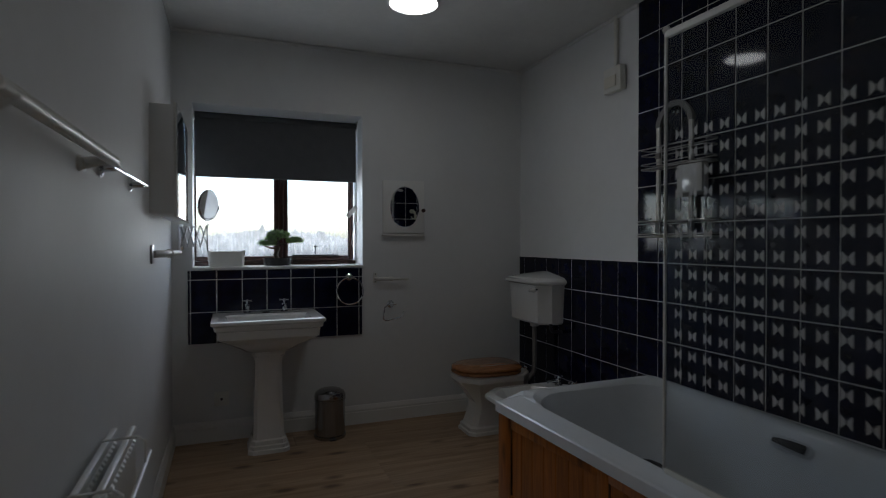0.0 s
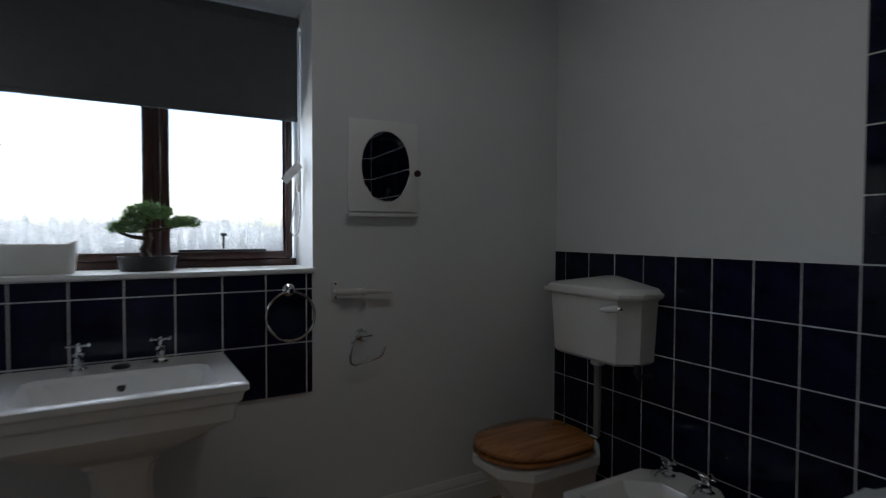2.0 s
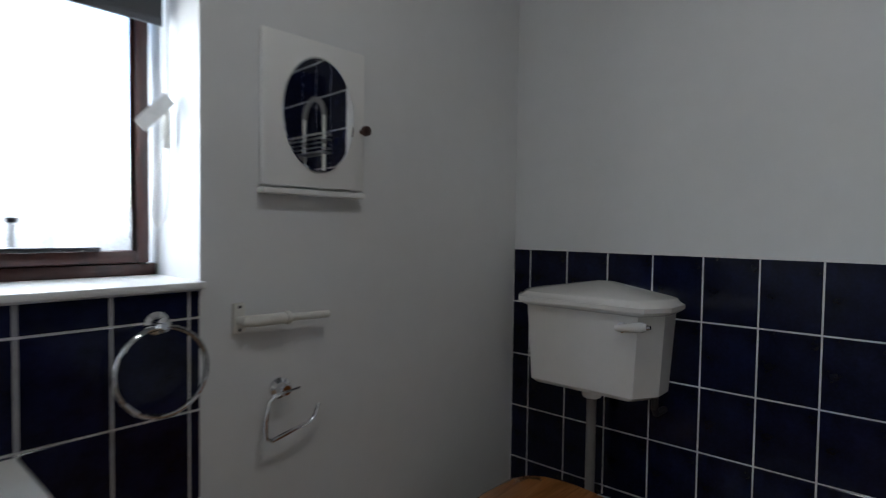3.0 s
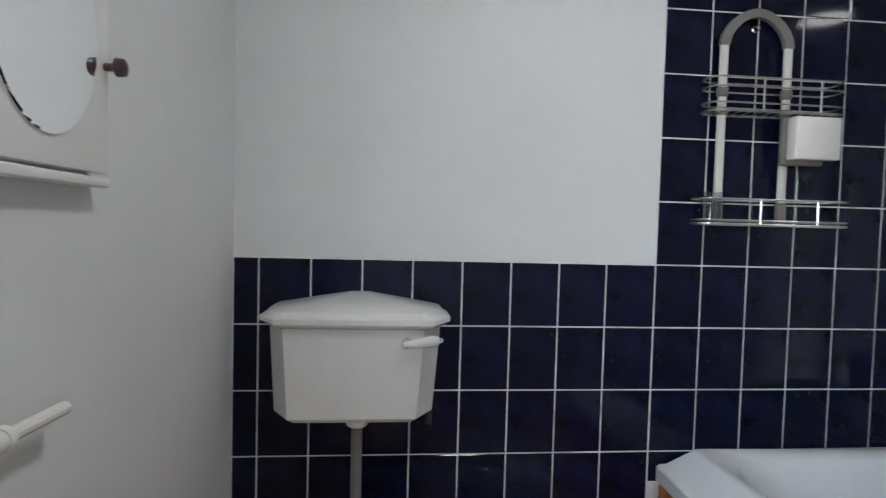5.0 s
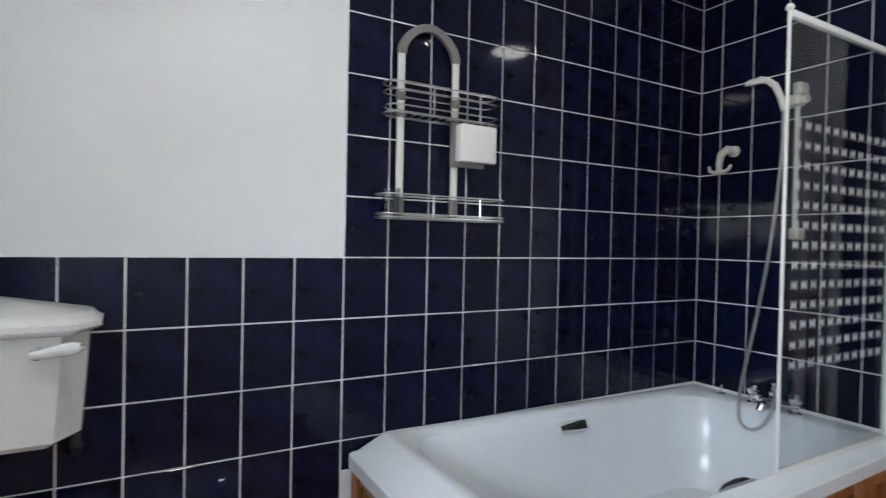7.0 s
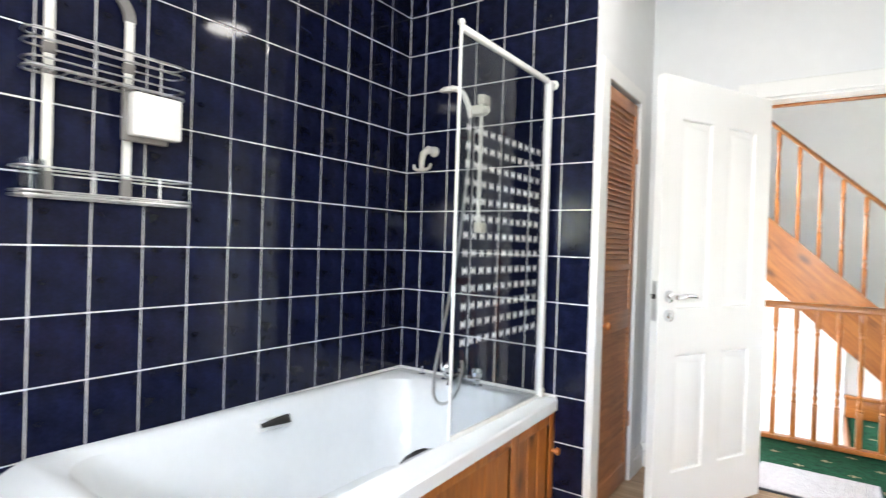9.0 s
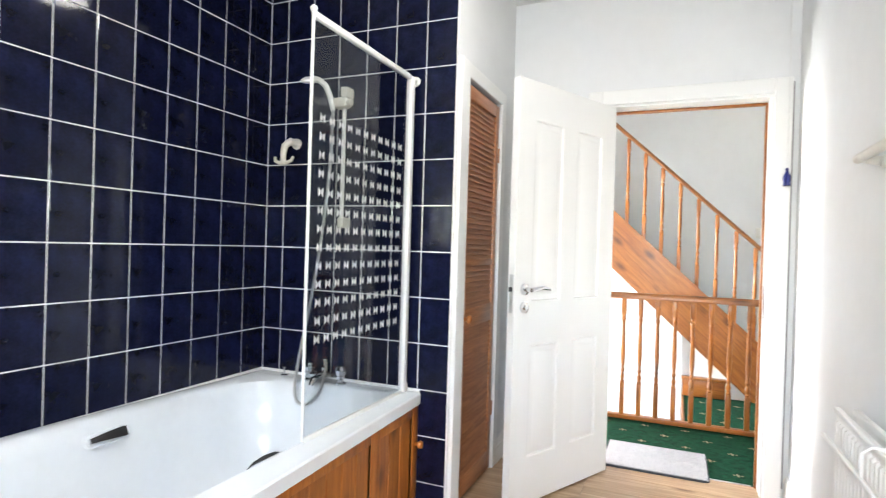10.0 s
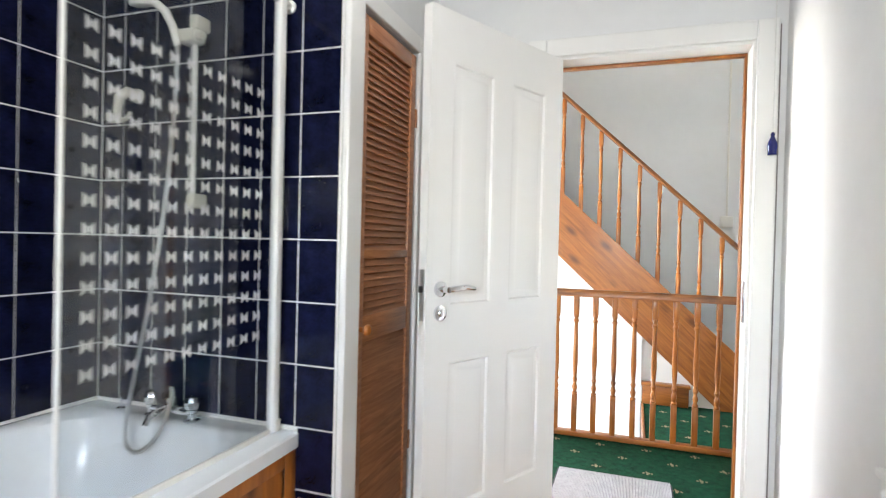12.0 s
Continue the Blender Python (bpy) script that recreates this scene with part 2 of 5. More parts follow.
    l.new(last, n["Material Output"].inputs["Surface"])
    return m


M_PANE = glass_mat("window_glass", (0.97, 0.98, 0.98), wet=0.85)
M_SCREEN = glass_mat("grey_tinted_screen_glass", (0.86, 0.88, 0.89))


# ---- mesh helpers ----
def quad_box(bm, x0, x1, y0, y1, z0, z1, bevel=0.0, seg=2):
    r = bmesh.ops.create_cube(bm, size=1.0)
    vs = r["verts"]
    for v in vs:
        v.co = Vector(((x0 + x1) / 2 + v.co.x * (x1 - x0), (y0 + y1) / 2 + v.co.y * (y1 - y0),
                       (z0 + z1) / 2 + v.co.z * (z1 - z0)))
    if bevel > 0:
        es = {e for v in vs for e in v.link_edges}
        bmesh.ops.bevel(bm, geom=list(es), offset=bevel, segments=seg, affect="EDGES", profile=0.5)
    return bm


def box_bm(x0, x1, y0, y1, z0, z1, bevel=0.0, seg=2):
    return quad_box(bmesh.new(), x0, x1, y0, y1, z0, z1, bevel, seg)


def tube(bm, pts, r, seg=10, closed=False, caps=True):
    """A round bar of radius r (a number, or one per point) along the points."""
    pts = [Vector(p) for p in pts]
    n = len(pts)
    rings = []
    up = None
    for i, p in enumerate(pts):
        a = pts[(i - 1) % n] if (i > 0 or closed) else p
        b = pts[(i + 1) % n] if (i < n - 1 or closed) else p
        d = (b - a).normalized()
        if up is None:
            up = d.orthogonal().normalized()
        else:
            up = (up - d * up.dot(d)).normalized()
        side = d.cross(up)
        rr = r[i] if isinstance(r, (list, tuple)) else r
        rings.append([bm.verts.new(p + rr * (math.cos(2 * math.pi * k / seg) * up + math.sin(2 * math.pi * k / seg) * side))
                      for k in range(seg)])
    for i in range(n if closed else n - 1):
        A, B = rings[i], rings[(i + 1) % n]
        for k in range(seg):
            bm.faces.new((A[k], A[(k + 1) % seg], B[(k + 1) % seg], B[k]))
    if caps and not closed:
        bm.faces.new(list(reversed(rings[0])))
        bm.faces.new(rings[-1])
    return bm


def loft(bm, loops, cap0=True, cap1=True):
    """Skin a row of equal-length closed loops of points."""
    rings = [[bm.verts.new(Vector(p)) for p in lp] for lp in loops]
    n = len(rings[0])
    for A, B in zip(rings, rings[1:]):
        for k in range(n):
            bm.faces.new((A[k], A[(k + 1) % n], B[(k + 1) % n], B[k]))
    if cap0:
        bm.faces.new(list(reversed(rings[0])))
    if cap1:
        bm.faces.new(rings[-1])
    return bm


def lathe(bm, profile, c=(0, 0, 0), seg=20, m=None):
    """Turned shape: profile of (radius, height) about the vertical axis at c, or in the frame m."""
    loops = []
    for r, h in profile:
        lp = []
        for k in range(seg):
            a = 2 * math.pi * k / seg
            p = Vector((r * math.cos(a), r * math.sin(a), h))
            lp.append((m @ p) if m else Vector(c) + p)
        loops.append(lp)
    return loft(bm, loops)


def finish(bm, smooth=True, angle=29):
    bmesh.ops.remove_doubles(bm, verts=bm.verts, dist=1e-5)
    bmesh.ops.recalc_face_normals(bm, faces=bm.faces)
    for f in bm.faces:
        f.smooth = smooth
    if smooth:
        for e in bm.edges:
            if len(e.link_faces) == 2 and e.calc_face_angle(0) > radians(angle):
                e.smooth = False


def mesh_of(name, bm, material, smooth=True):
    finish(bm, smooth)
    me = bpy.data.meshes.new(name)
    bm.to_mesh(me)
    bm.free()
    me.materials.append(material)
    return me


def part(name, bm, material, parent, label="", smooth=True):
    """One mesh, in world coordinates, as a part of a thing."""
    ob = new(name, mesh_of(name, bm, material, smooth))
    ob.parent = parent
    ob.matrix_parent_inverse = parent.matrix_basis.inverted() if parent.parent is None else Matrix.Identity(4)
    return tagged(ob, label)


def thing(name, label, category, base=(0, 0, 0), group="", kind=""):
    ob = new(name)
    ob.empty_display_size = 0.05
    ob.location = base
    return tagged(ob, label, category, group, kind)


def single(name, bm, material, label, category, group="", kind="", smooth=True):
    return tagged(new(name, mesh_of(name, bm, material, smooth)), label, category, group, kind)


def structure(name, bm, material, label="", category="", smooth=False):
    return tagged(new(name, mesh_of(name, bm, material, smooth)), label, category, "", "structure")


# ---- plan (metres, floor at 0) ----
XW, XE, YN, YS, ZC = -0.178, 2.219, 3.556, -0.395, 2.53     # bathroom
XC, YT = 1.209, 0.454                                       # cupboard block: its west face, its tiled north face
ROW0, ROW, PITCH, GAP = 1.13, 0.20, 0.1525, 0.0052          # tile rows and columns, joint width
WX0, WX1, WZ0, WZ1, YG = -0.062, 0.995, 1.078, 2.09, 3.813   # window opening; plane of the glass
DX0, DX1, DZ = -0.062, 0.705, 1.914                         # door opening
LX0, LX1, LY0, LZ = -1.6, 2.6, -3.25, 3.6                   # landing

# ---- shell of the bathroom ----
bm = bmesh.new()
quad_box(bm, XW - 0.3, WX0, YN, YN + 0.3, -0.3, ZC + 0.2)
quad_box(bm, WX1, XE + 0.25, YN, YN + 0.3, -0.3, ZC + 0.2)
quad_box(bm, WX0, WX1, YN, YN + 0.3, -0.3, WZ0)
quad_box(bm, WX0, WX1, YN, YN + 0.3, WZ1, ZC + 0.2)
wall_north = structure("wall_north", bm, M_WALL, "white painted window wall", "wall")
wall_west = structure("wall_west", box_bm(XW - 0.3, XW, YS - 0.12, YN, -0.3, ZC + 0.2), M_WALL, "white painted side wall", "wall")
wall_east = structure("wall_east", box_bm(XE, XE + 0.25, YS - 0.12, YN, -0.3, ZC + 0.2), M_WALL,
                      "white painted wall, tiled navy round the bath", "wall")
bm = bmesh.new()
quad_box(bm, XW, DX0 - 0.03, YS - 0.12, YS, -0.3, ZC + 0.2)
quad_box(bm, DX1 + 0.03, XE, YS - 0.12, YS, -0.3, ZC + 0.2)
quad_box(bm, DX0 - 0.03, DX1 + 0.03, YS - 0.12, YS, DZ + 0.03, ZC + 0.2)
wall_south = structure("wall_south", bm, M_WALL, "white painted doorway wall", "wall")
# cupboard block beside the door: tiled end wall, front with an opening
wall_tiled = structure("wall_partition", box_bm(XC, XE, YT - 0.09, YT, 0, ZC), M_WALL, "tiled end wall behind the bath taps", "wall")
bm = bmesh.new()
quad_box(bm, XC, XC + 0.08, YS, -0.135, 0, ZC)
quad_box(bm, XC, XC + 0.08, 0.358, YT - 0.09, 0, ZC)
quad_box(bm, XC, XC + 0.08, -0.135, 0.358, 1.905, ZC)
structure("wall_cupboard", bm, M_WALL, "white painted cupboard front wall", "wall")
structure("ceiling", box_bm(XW - 0.3, XE + 0.25, YS - 0.12, YN + 0.3, ZC, ZC + 0.15), M_CEIL, "white painted ceiling", "ceiling")
floor = structure("floor", box_bm(XW, XE, YS - 0.12, YN, -0.3, -0.009), M_GROUT, "oak laminate plank floor", "floor")

# thin coving line where ceiling meets wall
bm = bmesh.new()
quad_box(bm, XW, XE, YN - 0.016, YN, ZC - 0.022, ZC - 0.001, 0.006)
quad_box(bm, XW, XW + 0.016, YS, YN - 0.016, ZC - 0.022, ZC - 0.001, 0.006)
quad_box(bm, XE - 0.016, XE, 2.26, YN - 0.016, ZC - 0.022, ZC - 0.001, 0.006)
structure("trim", bm, M_CEIL, "narrow white coving bead", "trim")


# ---- skirting: moulded board with a bead ----
def skirting(name, x0, y0, x1, y1, inward, h=0.125):
    """Board from (x0, y0) to (x1, y1), its face towards inward (dx, dy)."""
    prof = [(0, 0), (0.018, 0), (0.018, h - 0.045), (0.014, h - 0.04), (0.016, h - 0.028), (0.012, h - 0.016), (0.006, h), (0, h)]
    b = bmesh.new()
    loops = []
    for x, y in ((x0, y0), (x1, y1)):
        loops.append([(x + inward[0] * d, y + inward[1] * d, z) for d, z in prof])
    loft(b, loops)
    return structure(name, b, M_GLOSS, "white painted moulded skirting board", "skirting")


skirting("baseboard_north", XW, YN, XE, YN, (0, -1))
skirting("baseboard_west", XW, YS, XW, YN - 0.019, (1, 0))
skirting("baseboard_south", 0.80, YS, XC, YS, (0, 1))
skirting("baseboard_cupboard", XC, -0.205, XC, YS + 0.019, (-1, 0))


# ---- window ----
win = thing("window_1", "dark mahogany-stained two-light window with wet glass", "window", (0.44, YG, WZ0), kind="structure")
FY0, FY1 = YG - 0.03, YG + 0.035


def frame_bars(x0, x1, z0, z1, w, y0, y1, bev=0.006):
    b = bmesh.new()
    quad_box(b, x0, x0 + w, y0, y1, z0, z1, bev)
    quad_box(b, x1 - w, x1, y0, y1, z0, z1, bev)
    quad_box(b, x0 + w, x1 - w, y0, y1, z0, z0 + w, bev)
    quad_box(b, x0 + w, x1 - w, y0, y1, z1 - w, z1, bev)
    return b


part("window_frame", frame_bars(-0.115, 1.03, WZ0, WZ1, 0.032, FY0, FY1), M_MAHOG, win)
part("mullion", box_bm(0.466, 0.494, FY0 + 0.002, FY1, WZ0 + 0.032, WZ1 - 0.032, 0.006), M_MAHOG, win)
for sx0, sx1 in ((-0.082, 0.465), (0.495, 0.979)):
    sash = part("sash", frame_bars(sx0, sx1, WZ0 + 0.033, WZ1 - 0.033, 0.030, FY0 - 0.008, FY1 - 0.02), M_MAHOG, win)
    pane = part("pane", box_bm(sx0 + 0.025, sx1 - 0.025, YG - 0.004, YG + 0.004, WZ0 + 0.06, WZ1 - 0.06), M_PANE, sash, smooth=False)
    pane.visible_shadow = False
# sash catch on the right-hand light, stay bar below it
bm = bmesh.new()
tube(bm, [(0.71, FY0 - 0.012, WZ0 + 0.075), (0.71, FY0 - 0.012, WZ0 + 0.125)], 0.004)
lathe(bm, [(0.002, 0), (0.012, 0.004), (0.012, 0.012), (0.003, 0.016)], (0.71, FY0 - 0.012, WZ0 + 0.122), 12)
quad_box(bm, 0.55, 0.87, FY0 - 0.02, FY0 - 0.008, WZ0 + 0.062, WZ0 + 0.072, 0.002)
part("window_stay", bm, M_BLACK, win, "black metal stay and catch")
part("window_sill", box_bm(WX0 - 0.004, WX1 + 0.006, YN - 0.022, FY0, WZ0 - 0.012, WZ0 + 0.004, 0.004), M_GLOSS, win,
     "white tiled sill with bullnose edge")

# ---- land and trees outside, seen from upstairs ----
bm = bmesh.new()
quad_box(bm, -900, 900, 4.6, 1800, -3.4, -3.0)
structure("ground", bm, M_FIELD, "pale field outside the house", "ground")
bm = bmesh.new()
rng = random.Random(5)
lower, upper = [], []
NT = 480
for k in range(NT + 1):
    x = -150 + 300 * k / NT
    h = 6.0 + 1.8 * noise.noise(Vector((x * 0.05, 0, 0))) + rng.choice((0.2, 0.5, 0.9, 2.2)) * rng.random()
    lower.append(bm.verts.new((x, 130 + 6 * math.sin(x * 0.05), -3.2)))
    upper.append(bm.verts.new((x, 130 + 6 * math.sin(x * 0.05), -3 + max(1.5, h))))
for k in range(NT):
    bm.faces.new((lower[k], lower[k + 1], upper[k + 1], upper[k]))
structure("backdrop", bm, M_TREES, "hazy bare treeline in the distance", "trees")

# ---- doorway: lining, stops, architraves ----
bm = bmesh.new()
quad_box(bm, DX0 - 0.03, DX0, YS - 0.125, YS + 0.005, 0, DZ + 0.03, 0.002)
quad_box(bm, DX1, DX1 + 0.03, YS - 0.125, YS + 0.005, 0, DZ + 0.03, 0.002)
quad_box(bm, DX0, DX1, YS - 0.125, YS + 0.005, DZ, DZ + 0.03, 0.002)
door_lining = structure("door_1", bm, M_GLOSS, "white painted door lining", "door frame")
bm = bmesh.new()
quad_box(bm, DX0 + 0.0005, DX0 + 0.010, YS - 0.128, YS - 0.098, 0.0, DZ - 0.0125, 0.002)
quad_box(bm, DX1 - 0.010, DX1 - 0.0005, YS - 0.128, YS - 0.098, 0.0, DZ - 0.0125, 0.002)
quad_box(bm, DX0 + 0.0005, DX1 - 0.0005, YS - 0.128, YS - 0.098, DZ - 0.012, DZ - 0.0005, 0.002)
part("door_stop", bm, M_PINE, door_lining, "bare pine stop towards the landing")
part("strike_plate", box_bm(DX0 + 0.0005, DX0 + 0.004, YS - 0.043, YS - 0.018, 0.85, 1.01, 0.001), M_STEEL, door_lining)


def architrave(y0, y1, x0, x1, z1, w, name, m):
    b = bmesh.new()
    lo, hi = min(y0, y1), max(y0, y1)
    quad_box(b, x0 - w, x0, lo, hi, 0, z1 + w, 0.006)
    quad_box(b, x1, x1 + w, lo, hi, 0, z1 + w, 0.006)
    quad_box(b, x0, x1, lo, hi, z1, z1 + w, 0.006)
    return structure(name, b, m, "white painted door architrave", "architrave")


architrave(YS, YS + 0.02, DX0 - 0.012, DX1 + 0.012, DZ + 0.012, 0.075, "trim_doorway", M_GLOSS)

# ---- floor boards ----
plank_mesh = {}


def plank(parent, x0, x1, y0, y1):
    key = (round(x1 - x0, 3), round(y1 - y0, 3))
    if key not in plank_mesh:
        plank_mesh[key] = mesh_of("plank", box_bm(0.0006, key[0] - 0.0006, 0.0006, key[1] - 0.0006, -0.009, 0.0, 0.001, 1), M_OAK, False)
    ob = new("plank", plank_mesh[key])
    ob.parent = parent
    ob.location = (x0, y0, 0)


# ---- landing ----
landing = structure("landing_floor", box_bm(LX0, LX1, -1.45, YS - 0.125, -0.3, -0.008), M_CARPET, "green patterned landing carpet", "floor")
structure("landing_floor_side", box_bm(LX0, 0.25, LY0, -1.451, -0.3, -0.008), M_CARPET, "green patterned landing carpet", "floor")
bm = bmesh.new()
quad_box(bm, LX0, LX1, LY0 - 0.15, LY0, -2.8, LZ)
structure("wall_landing_back", bm, M_WALL, "white painted stair wall", "wall")
# the opening in this wall is assumed, out of view, made for the fill lamp
bm = bmesh.new()
quad_box(bm, LX1, LX1 + 0.15, LY0 - 0.15, -2.25, -2.8, LZ)
quad_box(bm, LX1, LX1 + 0.15, -1.47, YS - 0.12, -2.8, LZ)
quad_box(bm, LX1, LX1 + 0.15, -2.25, -1.47, -2.8, -0.7)
quad_box(bm, LX1, LX1 + 0.15, -2.25, -1.47, 2.35, LZ)
structure("wall_landing_east", bm, M_WALL, "white stairwell wall with an added opening for the fill lamp", "wall")
structure("wall_landing_west", box_bm(LX0 - 0.15, LX0, LY0 - 0.15, YS - 0.12, -2.8, LZ), M_WALL, "white landing wall", "wall")
bm = bmesh.new()
quad_box(bm, LX0 - 0.15, XW - 0.3, YS - 0.12, YS, -2.8, LZ)
quad_box(bm, XE + 0.25, LX1 + 0.15, YS - 0.12, YS, -2.8, LZ)
quad_box(bm, XW - 0.3, XE + 0.25, YS - 0.12, YS - 0.002, ZC + 0.2, LZ)
structure("wall_landing_front", bm, M_WALL, "white landing wall", "wall")
structure("ceiling_landing", box_bm(LX0 - 0.15, LX1 + 0.15, LY0 - 0.15, YS, LZ, LZ + 0.15), M_CEIL, "white landing ceiling", "ceiling")
structure("stairwell_floor", box_bm(LX0, LX1, LY0, YS - 0.12, -2.95, -2.8), M_CARPET, "carpeted hall floor below", "floor")
structure("wall_stairwell", box_bm(0.205, 0.249, -2.33, -1.455, -2.8, -0.31), M_WALL, "white stairwell side wall", "wall")
structure("wall_under_landing", box_bm(LX0, LX1, -1.445, -1.40, -2.8, -0.301), M_WALL, "white stairwell wall below the landing", "wall")

# ================= bathroom things =================
def rect_loop(x0, x1, y0, y1, z, r, n=5):
    """Rounded rectangle, counter-clockwise, 4 * (n + 1) points."""
    out = []
    for cx, cy, a0 in ((x1 - r, y0 + r, -90), (x1 - r, y1 - r, 0), (x0 + r, y1 - r, 90), (x0 + r, y0 + r, 180)):
        for k in range(n + 1):
            a = radians(a0 + 90 * k / n)
            out.append((cx + r * math.cos(a), cy + r * math.sin(a), z))
    return out


def cham_loop(x0, x1, y0, y1, z, c):
    """Rectangle with cut corners, counter-clockwise, eight points."""
    return [(x0 + c, y0, z), (x1 - c, y0, z), (x1, y0 + c, z), (x1, y1 - c, z), (x1 - c, y1, z), (x0 + c, y1, z), (x0, y1 - c, z), (x0, y0 + c, z)]


def cross_tap(parent, x, y, z, face=(0, -1), h=0.075):
    """A pillar tap with a four-armed head."""
    fx, fy = face
    b = bmesh.new()
    lathe(b, [(0.024, 0), (0.024, 0.006), (0.014, 0.012), (0.013, h * 0.55), (0.017, h * 0.6), (0.017, h * 0.75), (0.008, h * 0.8), (0.008, h)],
          (x, y, z), 16)
    pts = [(x, y, z + h * 0.45), (x + fx * 0.03, y + fy * 0.03, z + h * 0.62), (x + fx * 0.07, y + fy * 0.07, z + h * 0.58), (x + fx * 0.085, y + fy * 0.085, z + h * 0.38)]
    tube(b, pts, [0.012, 0.011, 0.0095, 0.009], 12)
    tap = part("tap", b, M_CHROME, parent, "chrome pillar tap")
    b = bmesh.new()
    for dx, dy in ((1, 0), (-1, 0), (0, 1), (0, -1)):
        tube(b, [(x, y, z + h), (x + dx * 0.024, y + dy * 0.024, z + h + 0.002)], 0.0042, 8)
        lathe(b, [(0.001, -0.007), (0.006, -0.004), (0.006, 0.004), (0.001, 0.007)], (x + dx * 0.026, y + dy * 0.026, z + h + 0.002), 8)
    lathe(b, [(0.009, -0.006), (0.010, 0.004), (0.004, 0.01)], (x, y, z + h), 12)
    part("tap_handle", b, M_CHROME, tap, "chrome cross handle")


# ---- pedestal basin ----
BX0, BX1, BY0, BZ = 0.05, 0.672, 3.09, 0.797
bc = (BX0 + BX1) / 2
basin = thing("pedestal_basin", "white ceramic pedestal basin with two chrome taps", "basin", (bc, 3.3, 0))
bm = bmesh.new()
Y1 = YN - 0.0085
loops = [cham_loop(bc - 0.12, bc + 0.12, BY0 + 0.12, Y1 - 0.02, BZ - 0.20, 0.03),
         cham_loop(bc - 0.17, bc + 0.17, BY0 + 0.075, Y1, BZ - 0.165, 0.035),
         cham_loop(BX0 + 0.05, BX1 - 0.05, BY0 + 0.03, Y1, BZ - 0.115, 0.012),
         cham_loop(BX0 + 0.035, BX1 - 0.035, BY0 + 0.022, Y1, BZ - 0.105, 0.008),
         cham_loop(BX0 + 0.03, BX1 - 0.03, BY0 + 0.018, Y1, BZ - 0.06, 0.008),
         cham_loop(BX0 + 0.018, BX1 - 0.018, BY0 + 0.010, Y1, BZ - 0.052, 0.008),
         cham_loop(BX0 + 0.012, BX1 - 0.012, BY0 + 0.007, Y1, BZ - 0.028, 0.006),
         cham_loop(BX0, BX1, BY0, Y1, BZ - 0.02, 0.006),
         cham_loop(BX0, BX1, BY0, Y1, BZ - 0.004, 0.006),
         cham_loop(BX0 + 0.006, BX1 - 0.006, BY0 + 0.006, Y1, BZ, 0.006)]
ix0, ix1, iy0, iy1 = BX0 + 0.085, BX1 - 0.085, BY0 + 0.05, Y1 - 0.155
loops += [cham_loop(ix0 - 0.012, ix1 + 0.012, iy0 - 0.012, iy1 + 0.012, BZ, 0.03),
          cham_loop(ix0, ix1, iy0, iy1, BZ - 0.012, 0.035),
          cham_loop(ix0 + 0.03, ix1 - 0.03, iy0 + 0.025, iy1 - 0.012, BZ - 0.085, 0.05),
          cham_loop(ix0 + 0.09, ix1 - 0.09, iy0 + 0.07, iy1 - 0.05, BZ - 0.125, 0.05)]
loft(bm, loops)
part("bowl", bm, M_CERAMIC, basin)
bm = bmesh.new()
pz = [(0.118, 0.0), (0.118, 0.022), (0.11, 0.026), (0.11, 0.045), (0.10, 0.05), (0.10, 0.072), (0.09, 0.08), (0.085, 0.13), (0.074, 0.52),
      (0.082, 0.56), (0.095, 0.575), (0.095, 0.60), (0.11, 0.61)]
loft(bm, [cham_loop(bc - r, bc + r, 3.32 - r * 0.95, 3.32 + r * 0.95, z, r * 0.22) for r, z in pz])
part("pedestal", bm, M_CERAMIC, basin)
cross_tap(basin, bc - 0.11, Y1 - 0.075, BZ)
cross_tap(basin, bc + 0.11, Y1 - 0.075, BZ)
bm = bmesh.new()
lathe(bm, [(0.012, -0.002), (0.012, 0.001), (0.001, 0.001)], m=pose(bc, iy1 - 0.0045, BZ - 0.045, 80, 0, 0), seg=14)
part("overflow_hole", bm, M_BLACK, basin, "dark overflow hole")
bm = bmesh.new()
lathe(bm, [(0.026, 0), (0.026, 0.005), (0.02, 0.009), (0.004, 0.011)], (bc, Y1 - 0.085, BZ), 18)
part("plug", bm, M_BLACK, basin, "black rubber plug")

# ---- pedal bin ----
bin_ = thing("pedal_bin", "brushed steel pedal bin on the floor by the skirting", "bin", (0.742, 3.38, 0))
bm = bmesh.new()
lathe(bm, [(0.098, 0.0), (0.100, 0.02), (0.094, 0.022), (0.094, 0.235), (0.097, 0.237), (0.097, 0.245), (0.092, 0.246)], (0.742, 3.38, 0), 32)
part("bin_body", bm, M_STEEL, bin_)
bm = bmesh.new()
lathe(bm, [(0.097, 0.247), (0.098, 0.262), (0.09, 0.285), (0.065, 0.300), (0.02, 0.306), (0.001, 0.306)], (0.742, 3.38, 0), 32)
part("bin_lid", bm, M_STEEL, bin_)
bm = bmesh.new()
quad_box(bm, 0.722, 0.762, 3.26, 3.288, 0.006, 0.014, 0.003)
part("pedal", bm, M_BLACK, bin_, "black foot pedal")

# ---- close-coupled look: separate cistern on the wall, pan below ----
cis = thing("toilet_cistern", "white ceramic wall-hung low-level cistern", "cistern", (2.1, 3.18, 0.7))
CX1 = XE - 0.0105
bm = bmesh.new()


def cis_loop(x0, ya, yb, z, c, k=1.6):
    """Plan of the cistern: flat front, long cut corners, flat back."""
    return [(x0, ya + c, z), (x0, yb - c, z), (x0 + c * k, yb, z), (CX1, yb, z), (CX1, ya, z), (x0 + c * k, ya, z)]


